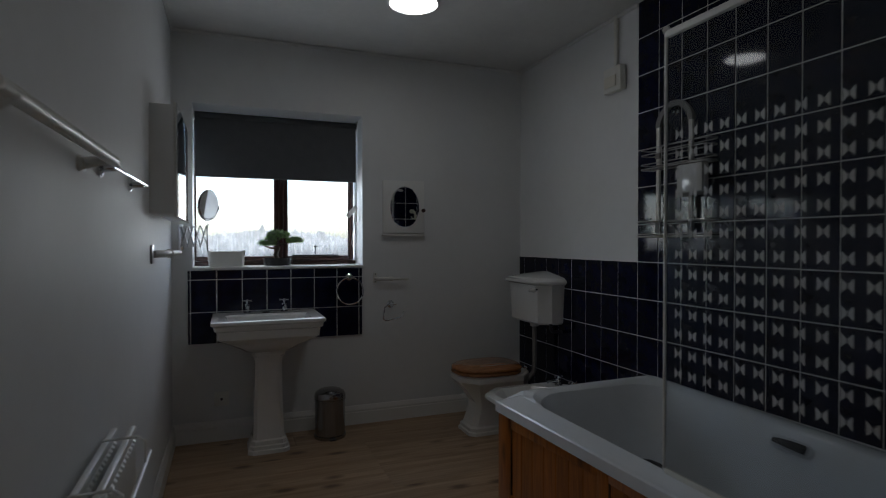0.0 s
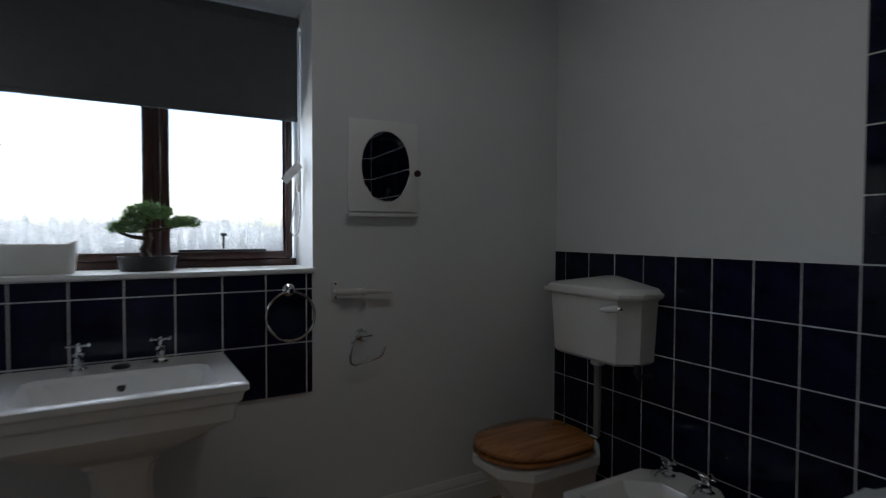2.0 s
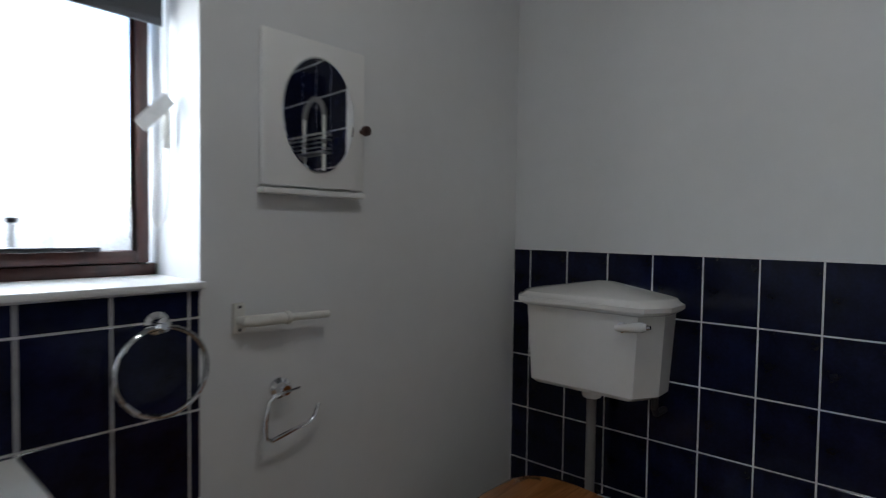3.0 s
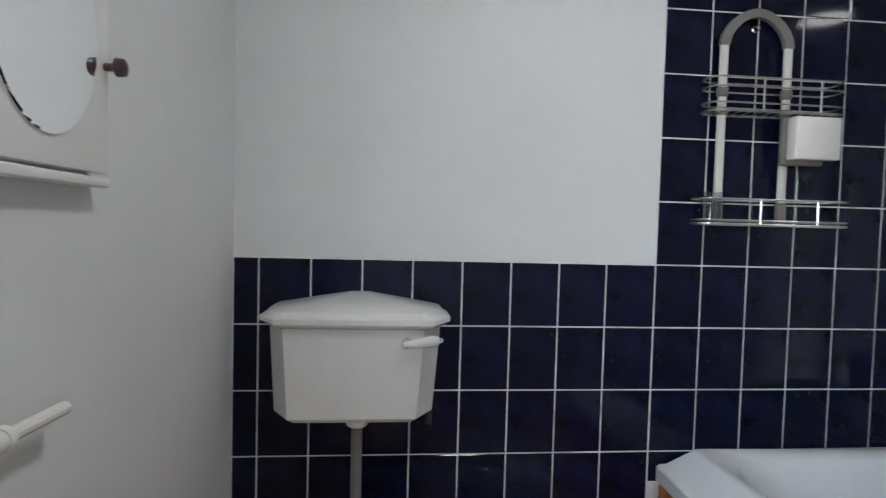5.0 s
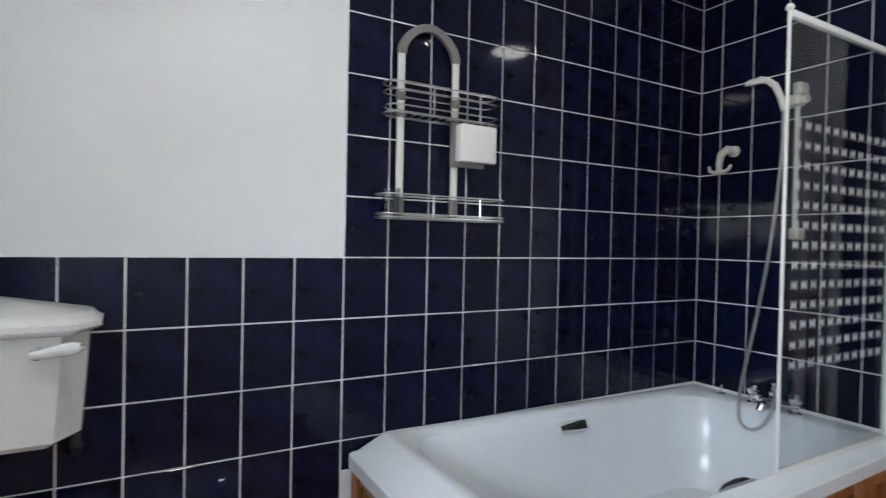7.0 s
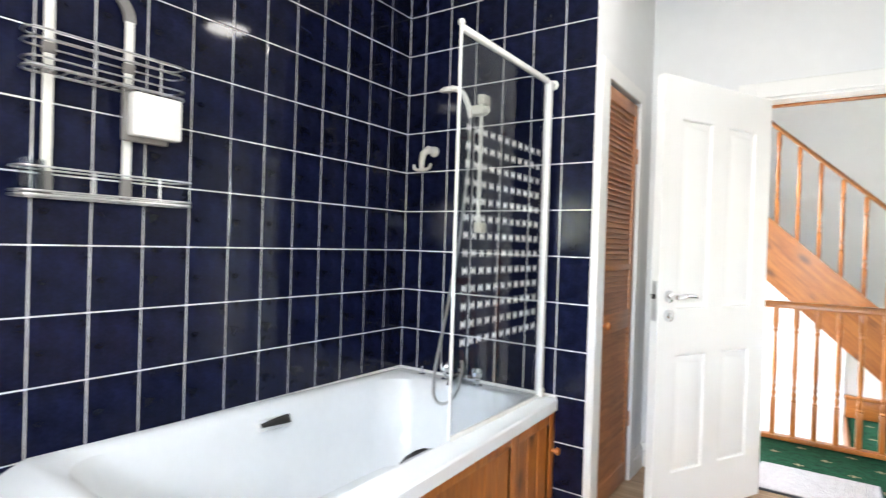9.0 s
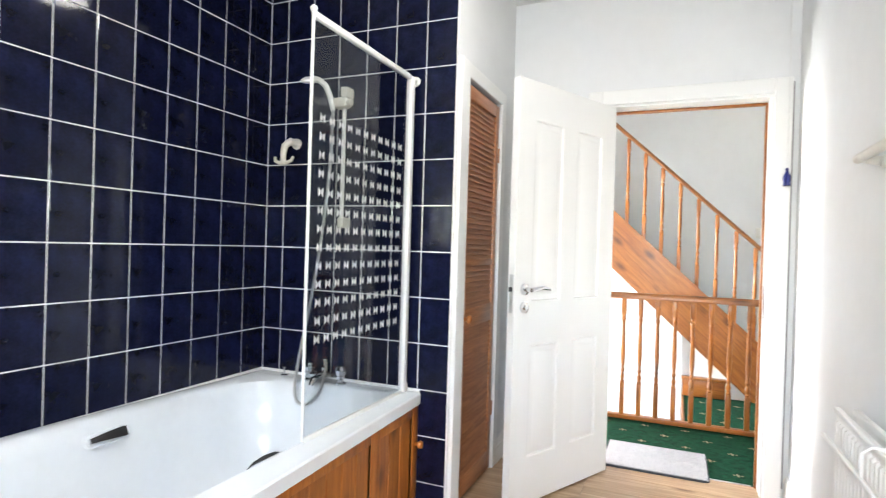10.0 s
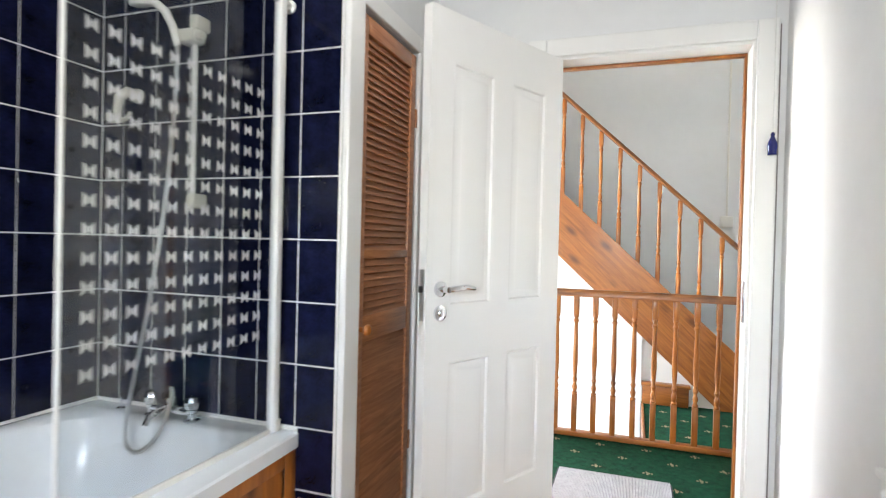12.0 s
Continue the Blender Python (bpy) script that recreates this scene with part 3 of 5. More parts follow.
loft(bm, [cis_loop(2.06, 2.985, 3.395, 0.686, 0.045), cis_loop(2.045, 2.965, 3.415, 0.70, 0.05), cis_loop(2.032, 2.948, 3.427, 0.95, 0.05)])
part("tank", bm, M_CERAMIC, cis)
bm = bmesh.new()
loft(bm, [cis_loop(2.026, 2.942, 3.43, 0.951, 0.05), cis_loop(2.012, 2.928, 3.444, 0.960, 0.05), cis_loop(2.008, 2.922, 3.449, 0.966, 0.05),
          cis_loop(2.008, 2.922, 3.449, 0.979, 0.05), cis_loop(2.020, 2.936, 3.436, 0.986, 0.05), cis_loop(2.026, 2.944, 3.428, 0.996, 0.05),
          cis_loop(2.034, 2.955, 3.418, 1.0, 0.05), [(2.19, 3.165, 1.034), (2.19, 3.20, 1.034), (2.195, 3.205, 1.034), (CX1, 3.21, 1.034), (CX1, 3.155, 1.034), (2.195, 3.16, 1.034)]])
part("cistern_lid", bm, M_CERAMIC, cis)
bm = bmesh.new()
lathe(bm, [(0.016, 0), (0.016, 0.008), (0.009, 0.012), (0.009, 0.028)], m=pose(2.036, 3.045, 0.915, 0, -90, 0), seg=14)
lev = part("flush_lever", bm, M_CHROME, cis, "chrome flush lever")
bm = bmesh.new()
tube(bm, [(2.006, 3.055, 0.915), (2.003, 3.03, 0.918), (2.0, 2.975, 0.927), (2.0, 2.96, 0.928)], [0.009, 0.012, 0.0155, 0.010], 12)
part("lever_tip", tube(bmesh.new(), [(2.0, 2.962, 0.928), (2.0, 2.95, 0.929)], [0.009, 0.006], 10), M_CHROME, lev)
part("lever_grip", bm, M_CERAMIC, lev, "white ceramic lever grip")
pipe = thing("flush_pipe", "white flush pipe from cistern to pan", "pipe", (2.12, 3.18, 0.3))
bm = bmesh.new()
tube(bm, [(2.12, 3.18, 0.70), (2.12, 3.18, 0.40), (2.11, 3.175, 0.34), (2.06, 3.16, 0.30), (1.99, 3.15, 0.295)], 0.016, 14)
part("pipe", bm, M_GREYP, pipe)
bm = bmesh.new()
lathe(bm, [(0.024, 0.655), (0.031, 0.66), (0.031, 0.69), (0.024, 0.694)], (2.12, 3.18, 0), 16)
part("pipe_nut", bm, M_PLASTIC, pipe)
bm = bmesh.new()
tube(bm, [(2.12, 2.975, 0.696), (2.12, 2.975, 0.665), (2.135, 2.975, 0.645), (XE - 0.012, 2.975, 0.64)], 0.011, 10)
part("inlet_pipe", bm, M_BLACK, pipe, "dark inlet pipe")


def pan_loop(xf, xb, yc, hw, z, n=24, k=2.4):
    """D-shaped plan: round front at xf, straighter back at xb."""
    out = []
    for i in range(n):
        a = 2 * math.pi * i / n
        c, s = math.cos(a), math.sin(a)
        e = 2 / (2.2 if c > 0 else k * 1.5)
        x = (xf + xb) / 2 - math.copysign(abs(c) ** (2 / 2.2 if c > 0 else 2 / 5), c) * (xb - xf) / 2
        y = yc + math.copysign(abs(s) ** (2 / 2.3), s) * hw
        out.append((x, y, z))
    return out


# ---- toilet pan ----
PY = 3.14
pan = thing("toilet_pan", "white ceramic toilet pan with closed wooden seat", "toilet", (1.75, PY, 0))
bm = bmesh.new()
loft(bm, [cham_loop(1.525, 1.99, PY - 0.12, PY + 0.12, 0, 0.035), cham_loop(1.525, 1.99, PY - 0.12, PY + 0.12, 0.02, 0.035),
          cham_loop(1.535, 1.985, PY - 0.112, PY + 0.112, 0.025, 0.035), cham_loop(1.535, 1.985, PY - 0.112, PY + 0.112, 0.045, 0.035),
          cham_loop(1.55, 1.98, PY - 0.1, PY + 0.1, 0.055, 0.035), cham_loop(1.585, 1.97, PY - 0.085, PY + 0.085, 0.16, 0.03),
          cham_loop(1.585, 1.97, PY - 0.085, PY + 0.085, 0.20, 0.03), cham_loop(1.53, 1.97, PY - 0.12, PY + 0.12, 0.28, 0.06),
          cham_loop(1.475, 1.965, PY - 0.165, PY + 0.165, 0.335, 0.09), cham_loop(1.468, 1.965, PY - 0.172, PY + 0.172, 0.345, 0.09),
          cham_loop(1.468, 1.965, PY - 0.172, PY + 0.172, 0.375, 0.09), cham_loop(1.48, 1.96, PY - 0.16, PY + 0.16, 0.384, 0.09)])
part("bowl", bm, M_CERAMIC, pan)
bm = bmesh.new()
loft(bm, [pan_loop(1.462, 1.90, PY, 0.18, 0.386), pan_loop(1.452, 1.905, PY, 0.187, 0.394), pan_loop(1.455, 1.905, PY, 0.185, 0.405), pan_loop(1.465, 1.90, PY, 0.178, 0.409)])
part("seat", bm, M_SEATWOOD, pan)
bm = bmesh.new()
loft(bm, [pan_loop(1.462, 1.905, PY, 0.180, 0.411), pan_loop(1.455, 1.91, PY, 0.186, 0.418), pan_loop(1.457, 1.91, PY, 0.184, 0.428), pan_loop(1.475, 1.90, PY, 0.168, 0.436),
          pan_loop(1.56, 1.84, PY, 0.09, 0.440)])
part("seat_lid", bm, M_SEATWOOD, pan)
for dy in (-0.07, 0.07):
    bm = tube(bmesh.new(), [(1.955, PY + dy - 0.02, 0.398), (1.955, PY + dy + 0.02, 0.398)], 0.011, 10)
    part("hinge", bm, M_CHROME, pan, "chrome seat hinge")

pan.location.x += 0.04

# ---- bidet between toilet and bath ----
BY = 2.69
bid = thing("bidet", "white ceramic bidet with chrome taps beside the bath", "bidet", (1.75, BY, 0))
bm = bmesh.new()
loft(bm, [cham_loop(1.53, 1.99, BY - 0.11, BY + 0.11, 0, 0.035), cham_loop(1.53, 1.99, BY - 0.11, BY + 0.11, 0.022, 0.035),
          cham_loop(1.55, 1.98, BY - 0.095, BY + 0.095, 0.05, 0.035), cham_loop(1.58, 1.97, BY - 0.085, BY + 0.085, 0.19, 0.03),
          cham_loop(1.50, 1.985, BY - 0.14, BY + 0.14, 0.29, 0.07), cham_loop(1.435, 2.0, BY - 0.175, BY + 0.175, 0.35, 0.10),
          cham_loop(1.428, 2.0, BY - 0.18, BY + 0.18, 0.36, 0.10), cham_loop(1.428, 2.0, BY - 0.18, BY + 0.18, 0.385, 0.10),
          cham_loop(1.44, 1.995, BY - 0.172, BY + 0.172, 0.392, 0.10), cham_loop(1.475, 1.86, BY - 0.14, BY + 0.14, 0.392, 0.09),
          cham_loop(1.49, 1.85, BY - 0.128, BY + 0.128, 0.375, 0.09), cham_loop(1.54, 1.82, BY - 0.085, BY + 0.085, 0.29, 0.06)])
part("bowl", bm, M_CERAMIC, bid)
cross_tap(bid, 1.93, BY - 0.075, 0.392, (-1, 0), 0.06)
cross_tap(bid, 1.93, BY + 0.075, 0.392, (-1, 0), 0.06)

bid.location.x += 0.115
bid.scale.z = 0.89

# ---- bath ----
AX0, AX1, AY0, AY1, AZ = 1.334, XE - 0.0098, YT + 0.008, 2.235, 0.522
bath = thing("bath", "white acrylic bath with black-inlaid chrome grips", "bath", (1.77, 1.33, 0))
bm = bmesh.new()


def bath_loop(x0, x1, y0, y1, z, r, lift=0.0):
    """Rounded rectangle whose head end (north) is lifted."""
    lp = rect_loop(x0, x1, y0, y1, z, r, 6)
    return [(x, y, zz + lift * max(0.0, min(1.0, (y - 1.75) / 0.32)) * (1 if x > 1.42 else 0.25)) for x, y, zz in lp]




def low(lp):
    """The outer lip lies lower round the head end."""
    return [(x, y, z - 0.03 * max(0.0, min(1.0, (y - 1.98) / 0.12))) for x, y, z in lp]


loops = [low(rect_loop(AX0, AX1, AY0, AY1, AZ - 0.05, 0.015, 6)), low(rect_loop(AX0, AX1, AY0, AY1, AZ - 0.02, 0.015, 6)), low(rect_loop(AX0, AX1, AY0, AY1, AZ - 0.008, 0.015, 6)),
         low(rect_loop(AX0 + 0.006, AX1 - 0.002, AY0 + 0.004, AY1 - 0.006, AZ - 0.002, 0.015, 6)),
         low(rect_loop(AX0 + 0.022, AX1 - 0.008, AY0 + 0.012, AY1 - 0.022, AZ, 0.015, 6)),
         bath_loop(AX0 + 0.068, AX1 - 0.02, AY0 + 0.075, AY1 - 0.105, AZ + 0.001, 0.03, 0.022),
         bath_loop(AX0 + 0.074, AX1 - 0.03, AY0 + 0.083, AY1 - 0.114, AZ + 0.002, 0.04, 0.024),
         bath_loop(AX0 + 0.082, AX1 - 0.05, AY0 + 0.10, AY1 - 0.135, AZ - 0.003, 0.12, 0.024),
         bath_loop(AX0 + 0.088, AX1 - 0.062, AY0 + 0.11, AY1 - 0.165, AZ - 0.016, 0.16, 0.022),
         bath_loop(AX0 + 0.10, AX1 - 0.074, AY0 + 0.125, AY1 - 0.20, AZ - 0.06, 0.18, 0.015),
         rect_loop(AX0 + 0.125, AX1 - 0.10, AY0 + 0.15, AY1 - 0.29, AZ - 0.22, 0.18, 6),
         rect_loop(AX0 + 0.145, AX1 - 0.12, AY0 + 0.17, AY1 - 0.38, AZ - 0.33, 0.17, 6),
         rect_loop(AX0 + 0.185, AX1 - 0.16, AY0 + 0.21, AY1 - 0.46, AZ - 0.385, 0.14, 6),
         rect_loop(AX0 + 0.26, AX1 - 0.24, AY0 + 0.30, AY1 - 0.58, AZ - 0.395, 0.10, 6)]
loft(bm, loops, cap0=False)


def sag(verts):
    """The front rim drops a little towards the head end."""
    for v in verts:
        v.co.z -= 0.015 * max(0.0, min(1.0, (v.co.y - 0.6) / 1.6)) * max(0.0, min(1.0, (1.55 - v.co.x) / 0.2))


sag(bm.verts)
shell = part("tub", bm, M_BATH, bath)
# bead of white sealant against the tiles
bm = bmesh.new()
tube(bm, [(AX1 - 0.001, AY1 - 0.15, AZ + 0.001), (AX1 - 0.001, AY0 + 0.002, AZ + 0.001), (AX0 + 0.01, AY0 + 0.001, AZ + 0.001)], 0.006, 8)
part("sealant", bm, M_GLOSS, bath, "white sealant bead")


def grip(x, y, z, sx):
    """Inset hand grip: moulded recess with a tapered black bar and chrome ends, leaning with the bath side."""
    m = pose(x, y, z, 0, sx * 62, 0)
    b = bmesh.new()
    loft(b, [[m @ Vector(p) for p in rect_loop(-0.026, 0.026, -0.088, 0.088, 0.0, 0.024)], [m @ Vector(p) for p in rect_loop(-0.022, 0.022, -0.08, 0.08, 0.004, 0.021)],
             [m @ Vector(p) for p in rect_loop(-0.016, 0.016, -0.07, 0.07, 0.001, 0.015)]])
    g = part("grip", b, M_BATH, bath, "moulded grip recess")
    b = bmesh.new()
    bars = []
    for yy, w, h in ((-0.066, 0.016, 0.010), (-0.05, 0.017, 0.018), (-0.01, 0.015, 0.023), (0.035, 0.011, 0.021), (0.062, 0.008, 0.012)):
        bars.append([m @ Vector((u, yy, v)) for u, v in ((-w, h - 0.006), (w, h - 0.006), (w, h), (0, h + 0.003), (-w, h))])
    loft(b, bars)
    part("grip_bar", b, M_BLACKRUBBER, g, "black tapered grip bar")
    for yy, w, h in ((0.062, 0.009, 0.010), (-0.067, 0.017, 0.008)):
        b = loft(bmesh.new(), [[m @ Vector((u, yy + d, v)) for u, v in ((-w, 0.0), (w, 0.0), (w, h), (-w, h))] for d in (0.0, 0.005 if yy > 0 else -0.003)])
        part("grip_end", b, M_CHROME, g, "chrome grip end")


grip(AX1 - 0.080, 1.325, 0.462, -1)
grip(AX0 + 0.126, 1.305, 0.478, 1)
bm = bmesh.new()
lathe(bm, [(0.03, 0), (0.03, 0.004), (0.018, 0.006), (0.016, 0.002)], (1.77, 0.86, AZ - 0.395), 18)
part("waste", bm, M_CHROME, bath, "chrome waste")
# chain post on the rim
bm = bmesh.new()
lathe(bm, [(0.016, 0), (0.016, 0.004), (0.005, 0.008), (0.004, 0.035), (0.007, 0.04), (0.001, 0.045)], (2.03, AY0 + 0.055, AZ), 14)
part("chain_post", bm, M_CHROME, bath)

# bath mixer with hose
mix = thing("bath_mixer", "chrome bath shower mixer on the bath rim", "mixer tap", (1.79, 0.53, AZ))
MY = 0.53
bm = bmesh.new()
tube(bm, [(1.705, MY, AZ + 0.03), (1.875, MY, AZ + 0.03)], 0.017, 14)
for x in (1.705, 1.875):
    lathe(bm, [(0.026, 0), (0.026, 0.006), (0.015, 0.012), (0.015, 0.026), (0.019, 0.03), (0.019, 0.04)], (x, MY, AZ), 16)
tube(bm, [(1.79, MY, AZ + 0.03), (1.79, MY + 0.04, AZ + 0.04), (1.79, MY + 0.09, AZ + 0.03), (1.79, MY + 0.105, AZ + 0.005)], [0.016, 0.014, 0.013, 0.012], 12)
lathe(bm, [(0.014, 0.03), (0.014, 0.05), (0.018, 0.054), (0.018, 0.07), (0.009, 0.074), (0.009, 0.095), (0.012, 0.098), (0.012, 0.108), (0.003, 0.11)], (1.79, MY, AZ), 14)
part("mixer_body", bm, M_CHROME, mix)
for x in (1.705, 1.875):
    bm = bmesh.new()
    lathe(bm, [(0.012, 0.04), (0.022, 0.043), (0.027, 0.056), (0.026, 0.07), (0.020, 0.082), (0.008, 0.088), (0.002, 0.088)], (x, MY, AZ), 10)
    part("mixer_handle", bm, M_CHROME, mix)

# shower riser, head and hose
show = thing("shower_set", "white plastic shower riser with hand shower and hose", "shower", (1.765, 0.47, 1.25))
SX, SY = 1.738, 0.513
bm = bmesh.new()
tube(bm, [(SX, SY, 1.235), (SX, SY, 1.86)], 0.0095, 12)
part("riser_rail", bm, M_PLASTIC, show)
for z in (1.25, 1.842):
    bm = bmesh.new()
    quad_box(bm, SX - 0.018, SX + 0.018, YT + 0.008, SY + 0.012, z - 0.024, z + 0.024, 0.008)
    part("rail_bracket", bm, M_CREAM, show)
bm = bmesh.new()
quad_box(bm, SX - 0.03, SX + 0.045, SY - 0.018, SY + 0.045, 1.765, 1.81, 0.012)
tube(bm, [(SX - 0.05, SY + 0.02, 1.787), (SX - 0.025, SY + 0.02, 1.787)], 0.016, 12)
part("slider", bm, M_CREAM, show)
bm = bmesh.new()
tube(bm, [(SX + 0.03, SY + 0.045, 1.75), (SX + 0.04, SY + 0.055, 1.81), (SX + 0.055, SY + 0.07, 1.855), (SX + 0.08, SY + 0.085, 1.878), (SX + 0.105, SY + 0.10, 1.882)],
     [0.011, 0.013, 0.014, 0.013, 0.016], 12)
lathe(bm, [(0.016, -0.005), (0.036, 0.004), (0.036, 0.016), (0.02, 0.022)], m=pose(SX + 0.12, SY + 0.108, 1.885, 165, 0, 0), seg=18)
part("hand_shower", bm, M_PLASTIC, show)
bm = bmesh.new()
hose = [(SX + 0.03, SY + 0.045, 1.75), (SX + 0.035, SY + 0.05, 1.5), (SX + 0.06, SY + 0.06, 1.2), (SX + 0.10, SY + 0.075, 0.9), (SX + 0.14, SY + 0.10, 0.62), (SX + 0.14, SY + 0.12, 0.49),
        (SX + 0.105, SY + 0.13, 0.445), (SX + 0.06, SY + 0.12, 0.45), (SX + 0.03, SY + 0.09, 0.50), (SX + 0.035, SY + 0.04, 0.58), (1.79, MY, AZ + 0.10)]
pts = []
for i in range(len(hose) - 1):
    p0, p1, p2, p3 = (Vector(hose[max(0, min(len(hose) - 1, i + d))]) for d in (-1, 0, 1, 2))
    for s in range(8):
        t = s / 8
        pts.append(0.5 * ((2 * p1) + (p2 - p0) * t + (2 * p0 - 5 * p1 + 4 * p2 - p3) * t * t + (3 * p1 - p0 - 3 * p2 + p3) * t ** 3))
pts.append(Vector(hose[-1]))
tube(bm, pts, [0.0075 if k % 2 else 0.0066 for k in range(len(pts))], 10)
part("hose", bm, M_SATIN, show, "ribbed chrome hose")

# ---- bath panels in orange pine ----
def under_lip(b):
    """Scribes the top of a panel to the lip of the bath, which drops towards the head end."""
    for v in b.verts:
        if v.co.z > 0.35:
            v.co.z -= (0.015 * max(0.0, min(1.0, (v.co.y - 0.6) / 1.6)) + 0.03 * max(0.0, min(1.0, (v.co.y - 1.98) / 0.12))) \
                * max(0.0, min(1.0, (1.62 - v.co.x) / 0.2))
    return b


panel = thing("pine_bath_surround", "orange pine bath surround with framed doors and a knob", "bath surround", (1.36, 1.33, 0))
PX = AX0 + 0.014
bm = bmesh.new()
for y0, y1 in ((AY0, 0.52), (0.80, 0.862), (1.40, 1.462), (2.10, AY1 - 0.016)):
    quad_box(bm, PX, PX + 0.022, y0, y1, 0.0, AZ - 0.046, 0.003)
for z0, z1 in ((0.0, 0.07), (AZ - 0.105, AZ - 0.046)):
    for y0, y1 in ((0.52, 0.80), (0.862, 1.40), (1.462, 2.10)):
        quad_box(bm, PX, PX + 0.0215, y0, y1, z0, z1, 0.003)
part("panel_frame", under_lip(bm), M_PINE, panel)
for a, b in ((0.52, 0.80), (0.862, 1.40), (1.462, 2.10)):
    n = max(2, round((b - a) / 0.092))
    for i in range(n):
        y0, y1 = a + (b - a) * i / n, a + (b - a) * (i + 1) / n
        part("panel_board", under_lip(box_bm(PX + 0.008, PX + 0.018, y0 + 0.0008, y1 - 0.0008, 0.07, AZ - 0.105, 0.0025, 1)), M_PINE, panel)
bm = bmesh.new()
lathe(bm, [(0.009, 0), (0.008, 0.012), (0.017, 0.022), (0.015, 0.032), (0.004, 0.036)], m=pose(PX, 0.485, 0.30, 0, -90, 0), seg=16)
part("knob", bm, M_PINE, panel, "turned pine knob")
endp = thing("pine_bath_end", "orange pine boarding closing the bath's head end", "bath surround", (1.78, 2.19, 0))
EY = AY1 - 0.014
part("panel_sheet", under_lip(box_bm(PX + 0.0225, XE - 0.011, EY - 0.022, EY - 0.008, 0, AZ - 0.046)), M_PINE, endp)
bm = bmesh.new()
quad_box(bm, PX + 0.0225, PX + 0.10, EY - 0.008, EY, 0, AZ - 0.046, 0.003)
quad_box(bm, XE - 0.09, XE - 0.011, EY - 0.008, EY, 0, AZ - 0.046, 0.003)
quad_box(bm, PX + 0.10, XE - 0.09, EY - 0.008, EY, AZ - 0.115, AZ - 0.046, 0.003)
quad_box(bm, PX + 0.10, XE - 0.09, EY - 0.008, EY, 0, 0.07, 0.003)
part("panel_frame", under_lip(bm), M_PINE, endp)

# ---- folding glass screen with printed bow-ties ----
scr = thing("bath_screen", "glass bath screen in white frame with printed white bow-ties", "bath screen", (1.375, 0.84, AZ))
GX, GY0, GY1, GZ0, GZ1 = 1.405, 0.522, 1.203, AZ + 0.006, 1.868
glass = part("glass", box_bm(GX - 0.003, GX + 0.003, GY0, GY1, GZ0, GZ1), M_SCREEN, scr, smooth=False)
glass.visible_shadow = False
part("wall_post", box_bm(GX - 0.014, GX + 0.014, GY0 - 0.026, GY0 + 0.004, GZ0 - 0.004, GZ1 + 0.012, 0.005), M_GLOSS, scr)
part("top_rail", box_bm(GX - 0.010, GX + 0.010, GY0 + 0.0045, GY1 - 0.006, GZ1 - 0.004, GZ1 + 0.018, 0.005), M_GLOSS, scr)
part("edge_seal", box_bm(GX - 0.005, GX + 0.005, GY1 - 0.006, GY1 + 0.003, GZ0 - 0.002, GZ1 + 0.018, 0.004), M_GLOSS, scr)
part("bottom_seal", box_bm(GX - 0.006, GX + 0.006, GY0 + 0.0045, GY1 - 0.0065, GZ0 - 0.011, GZ0 + 0.008, 0.003), M_PLASTIC, scr)
bm = bmesh.new()
lathe(bm, [(0.002, -0.012), (0.009, -0.008), (0.012, 0.0), (0.009, 0.008), (0.002, 0.012)], (GX, GY1 - 0.002, GZ1 + 0.024), 14)
part("corner_cap", bm, M_PLASTIC, scr, "round white corner cap")
bm = bmesh.new()
tube(bm, [(GX, YT + 0.008, GZ1 + 0.004), (GX, GY0 - 0.02, GZ1 + 0.004)], 0.013, 14)
lathe(bm, [(0.022, 0), (0.022, 0.006), (0.014, 0.010)], m=pose(GX, YT + 0.008, GZ1 + 0.004, -90, 0, 0), seg=16)
part("hinge_bracket", bm, M_PLASTIC, scr)
bm = bmesh.new()
quad_box(bm, GX - 0.017, GX + 0.017, GY0 - 0.034, GY0 - 0.004, AZ - 0.001, AZ + 0.04, 0.007)
part("foot_bracket", bm, M_PLASTIC, scr)
bm = bmesh.new()
for s in (-1,):
    xs = GX + s * 0.0034
    for sy in (-1, 1):
        q = [(xs, sy * 0.0135, 0.0165), (xs, sy * 0.0135, -0.0165), (xs, sy * 0.0015, -0.0045), (xs, sy * 0.0015, 0.0045)]
        v = [bm.verts.new((x, y, z)) for x, y, z in q] + [bm.verts.new((x + s * 0.0004, y, z)) for x, y, z in q]
        for f in ((0, 1, 2, 3), (4, 5, 6, 7), (0, 1, 5, 4), (1, 2, 6, 5), (2, 3, 7, 6), (3, 0, 4, 7)):
            bm.faces.new([v[i] for i in f])
tie_mesh = mesh_of("bow_tie_print", bm, M_SCREENPRINT, False)
for i in range(11):
    for j in range(13):
        ob = new("bow_tie_print", tie_mesh)
        ob.parent = glass
        ob.matrix_parent_inverse = Matrix.Identity(4)
        ob.location = (0, 1.143 - 0.0538 * i, 0.840 + 0.0600 * j)

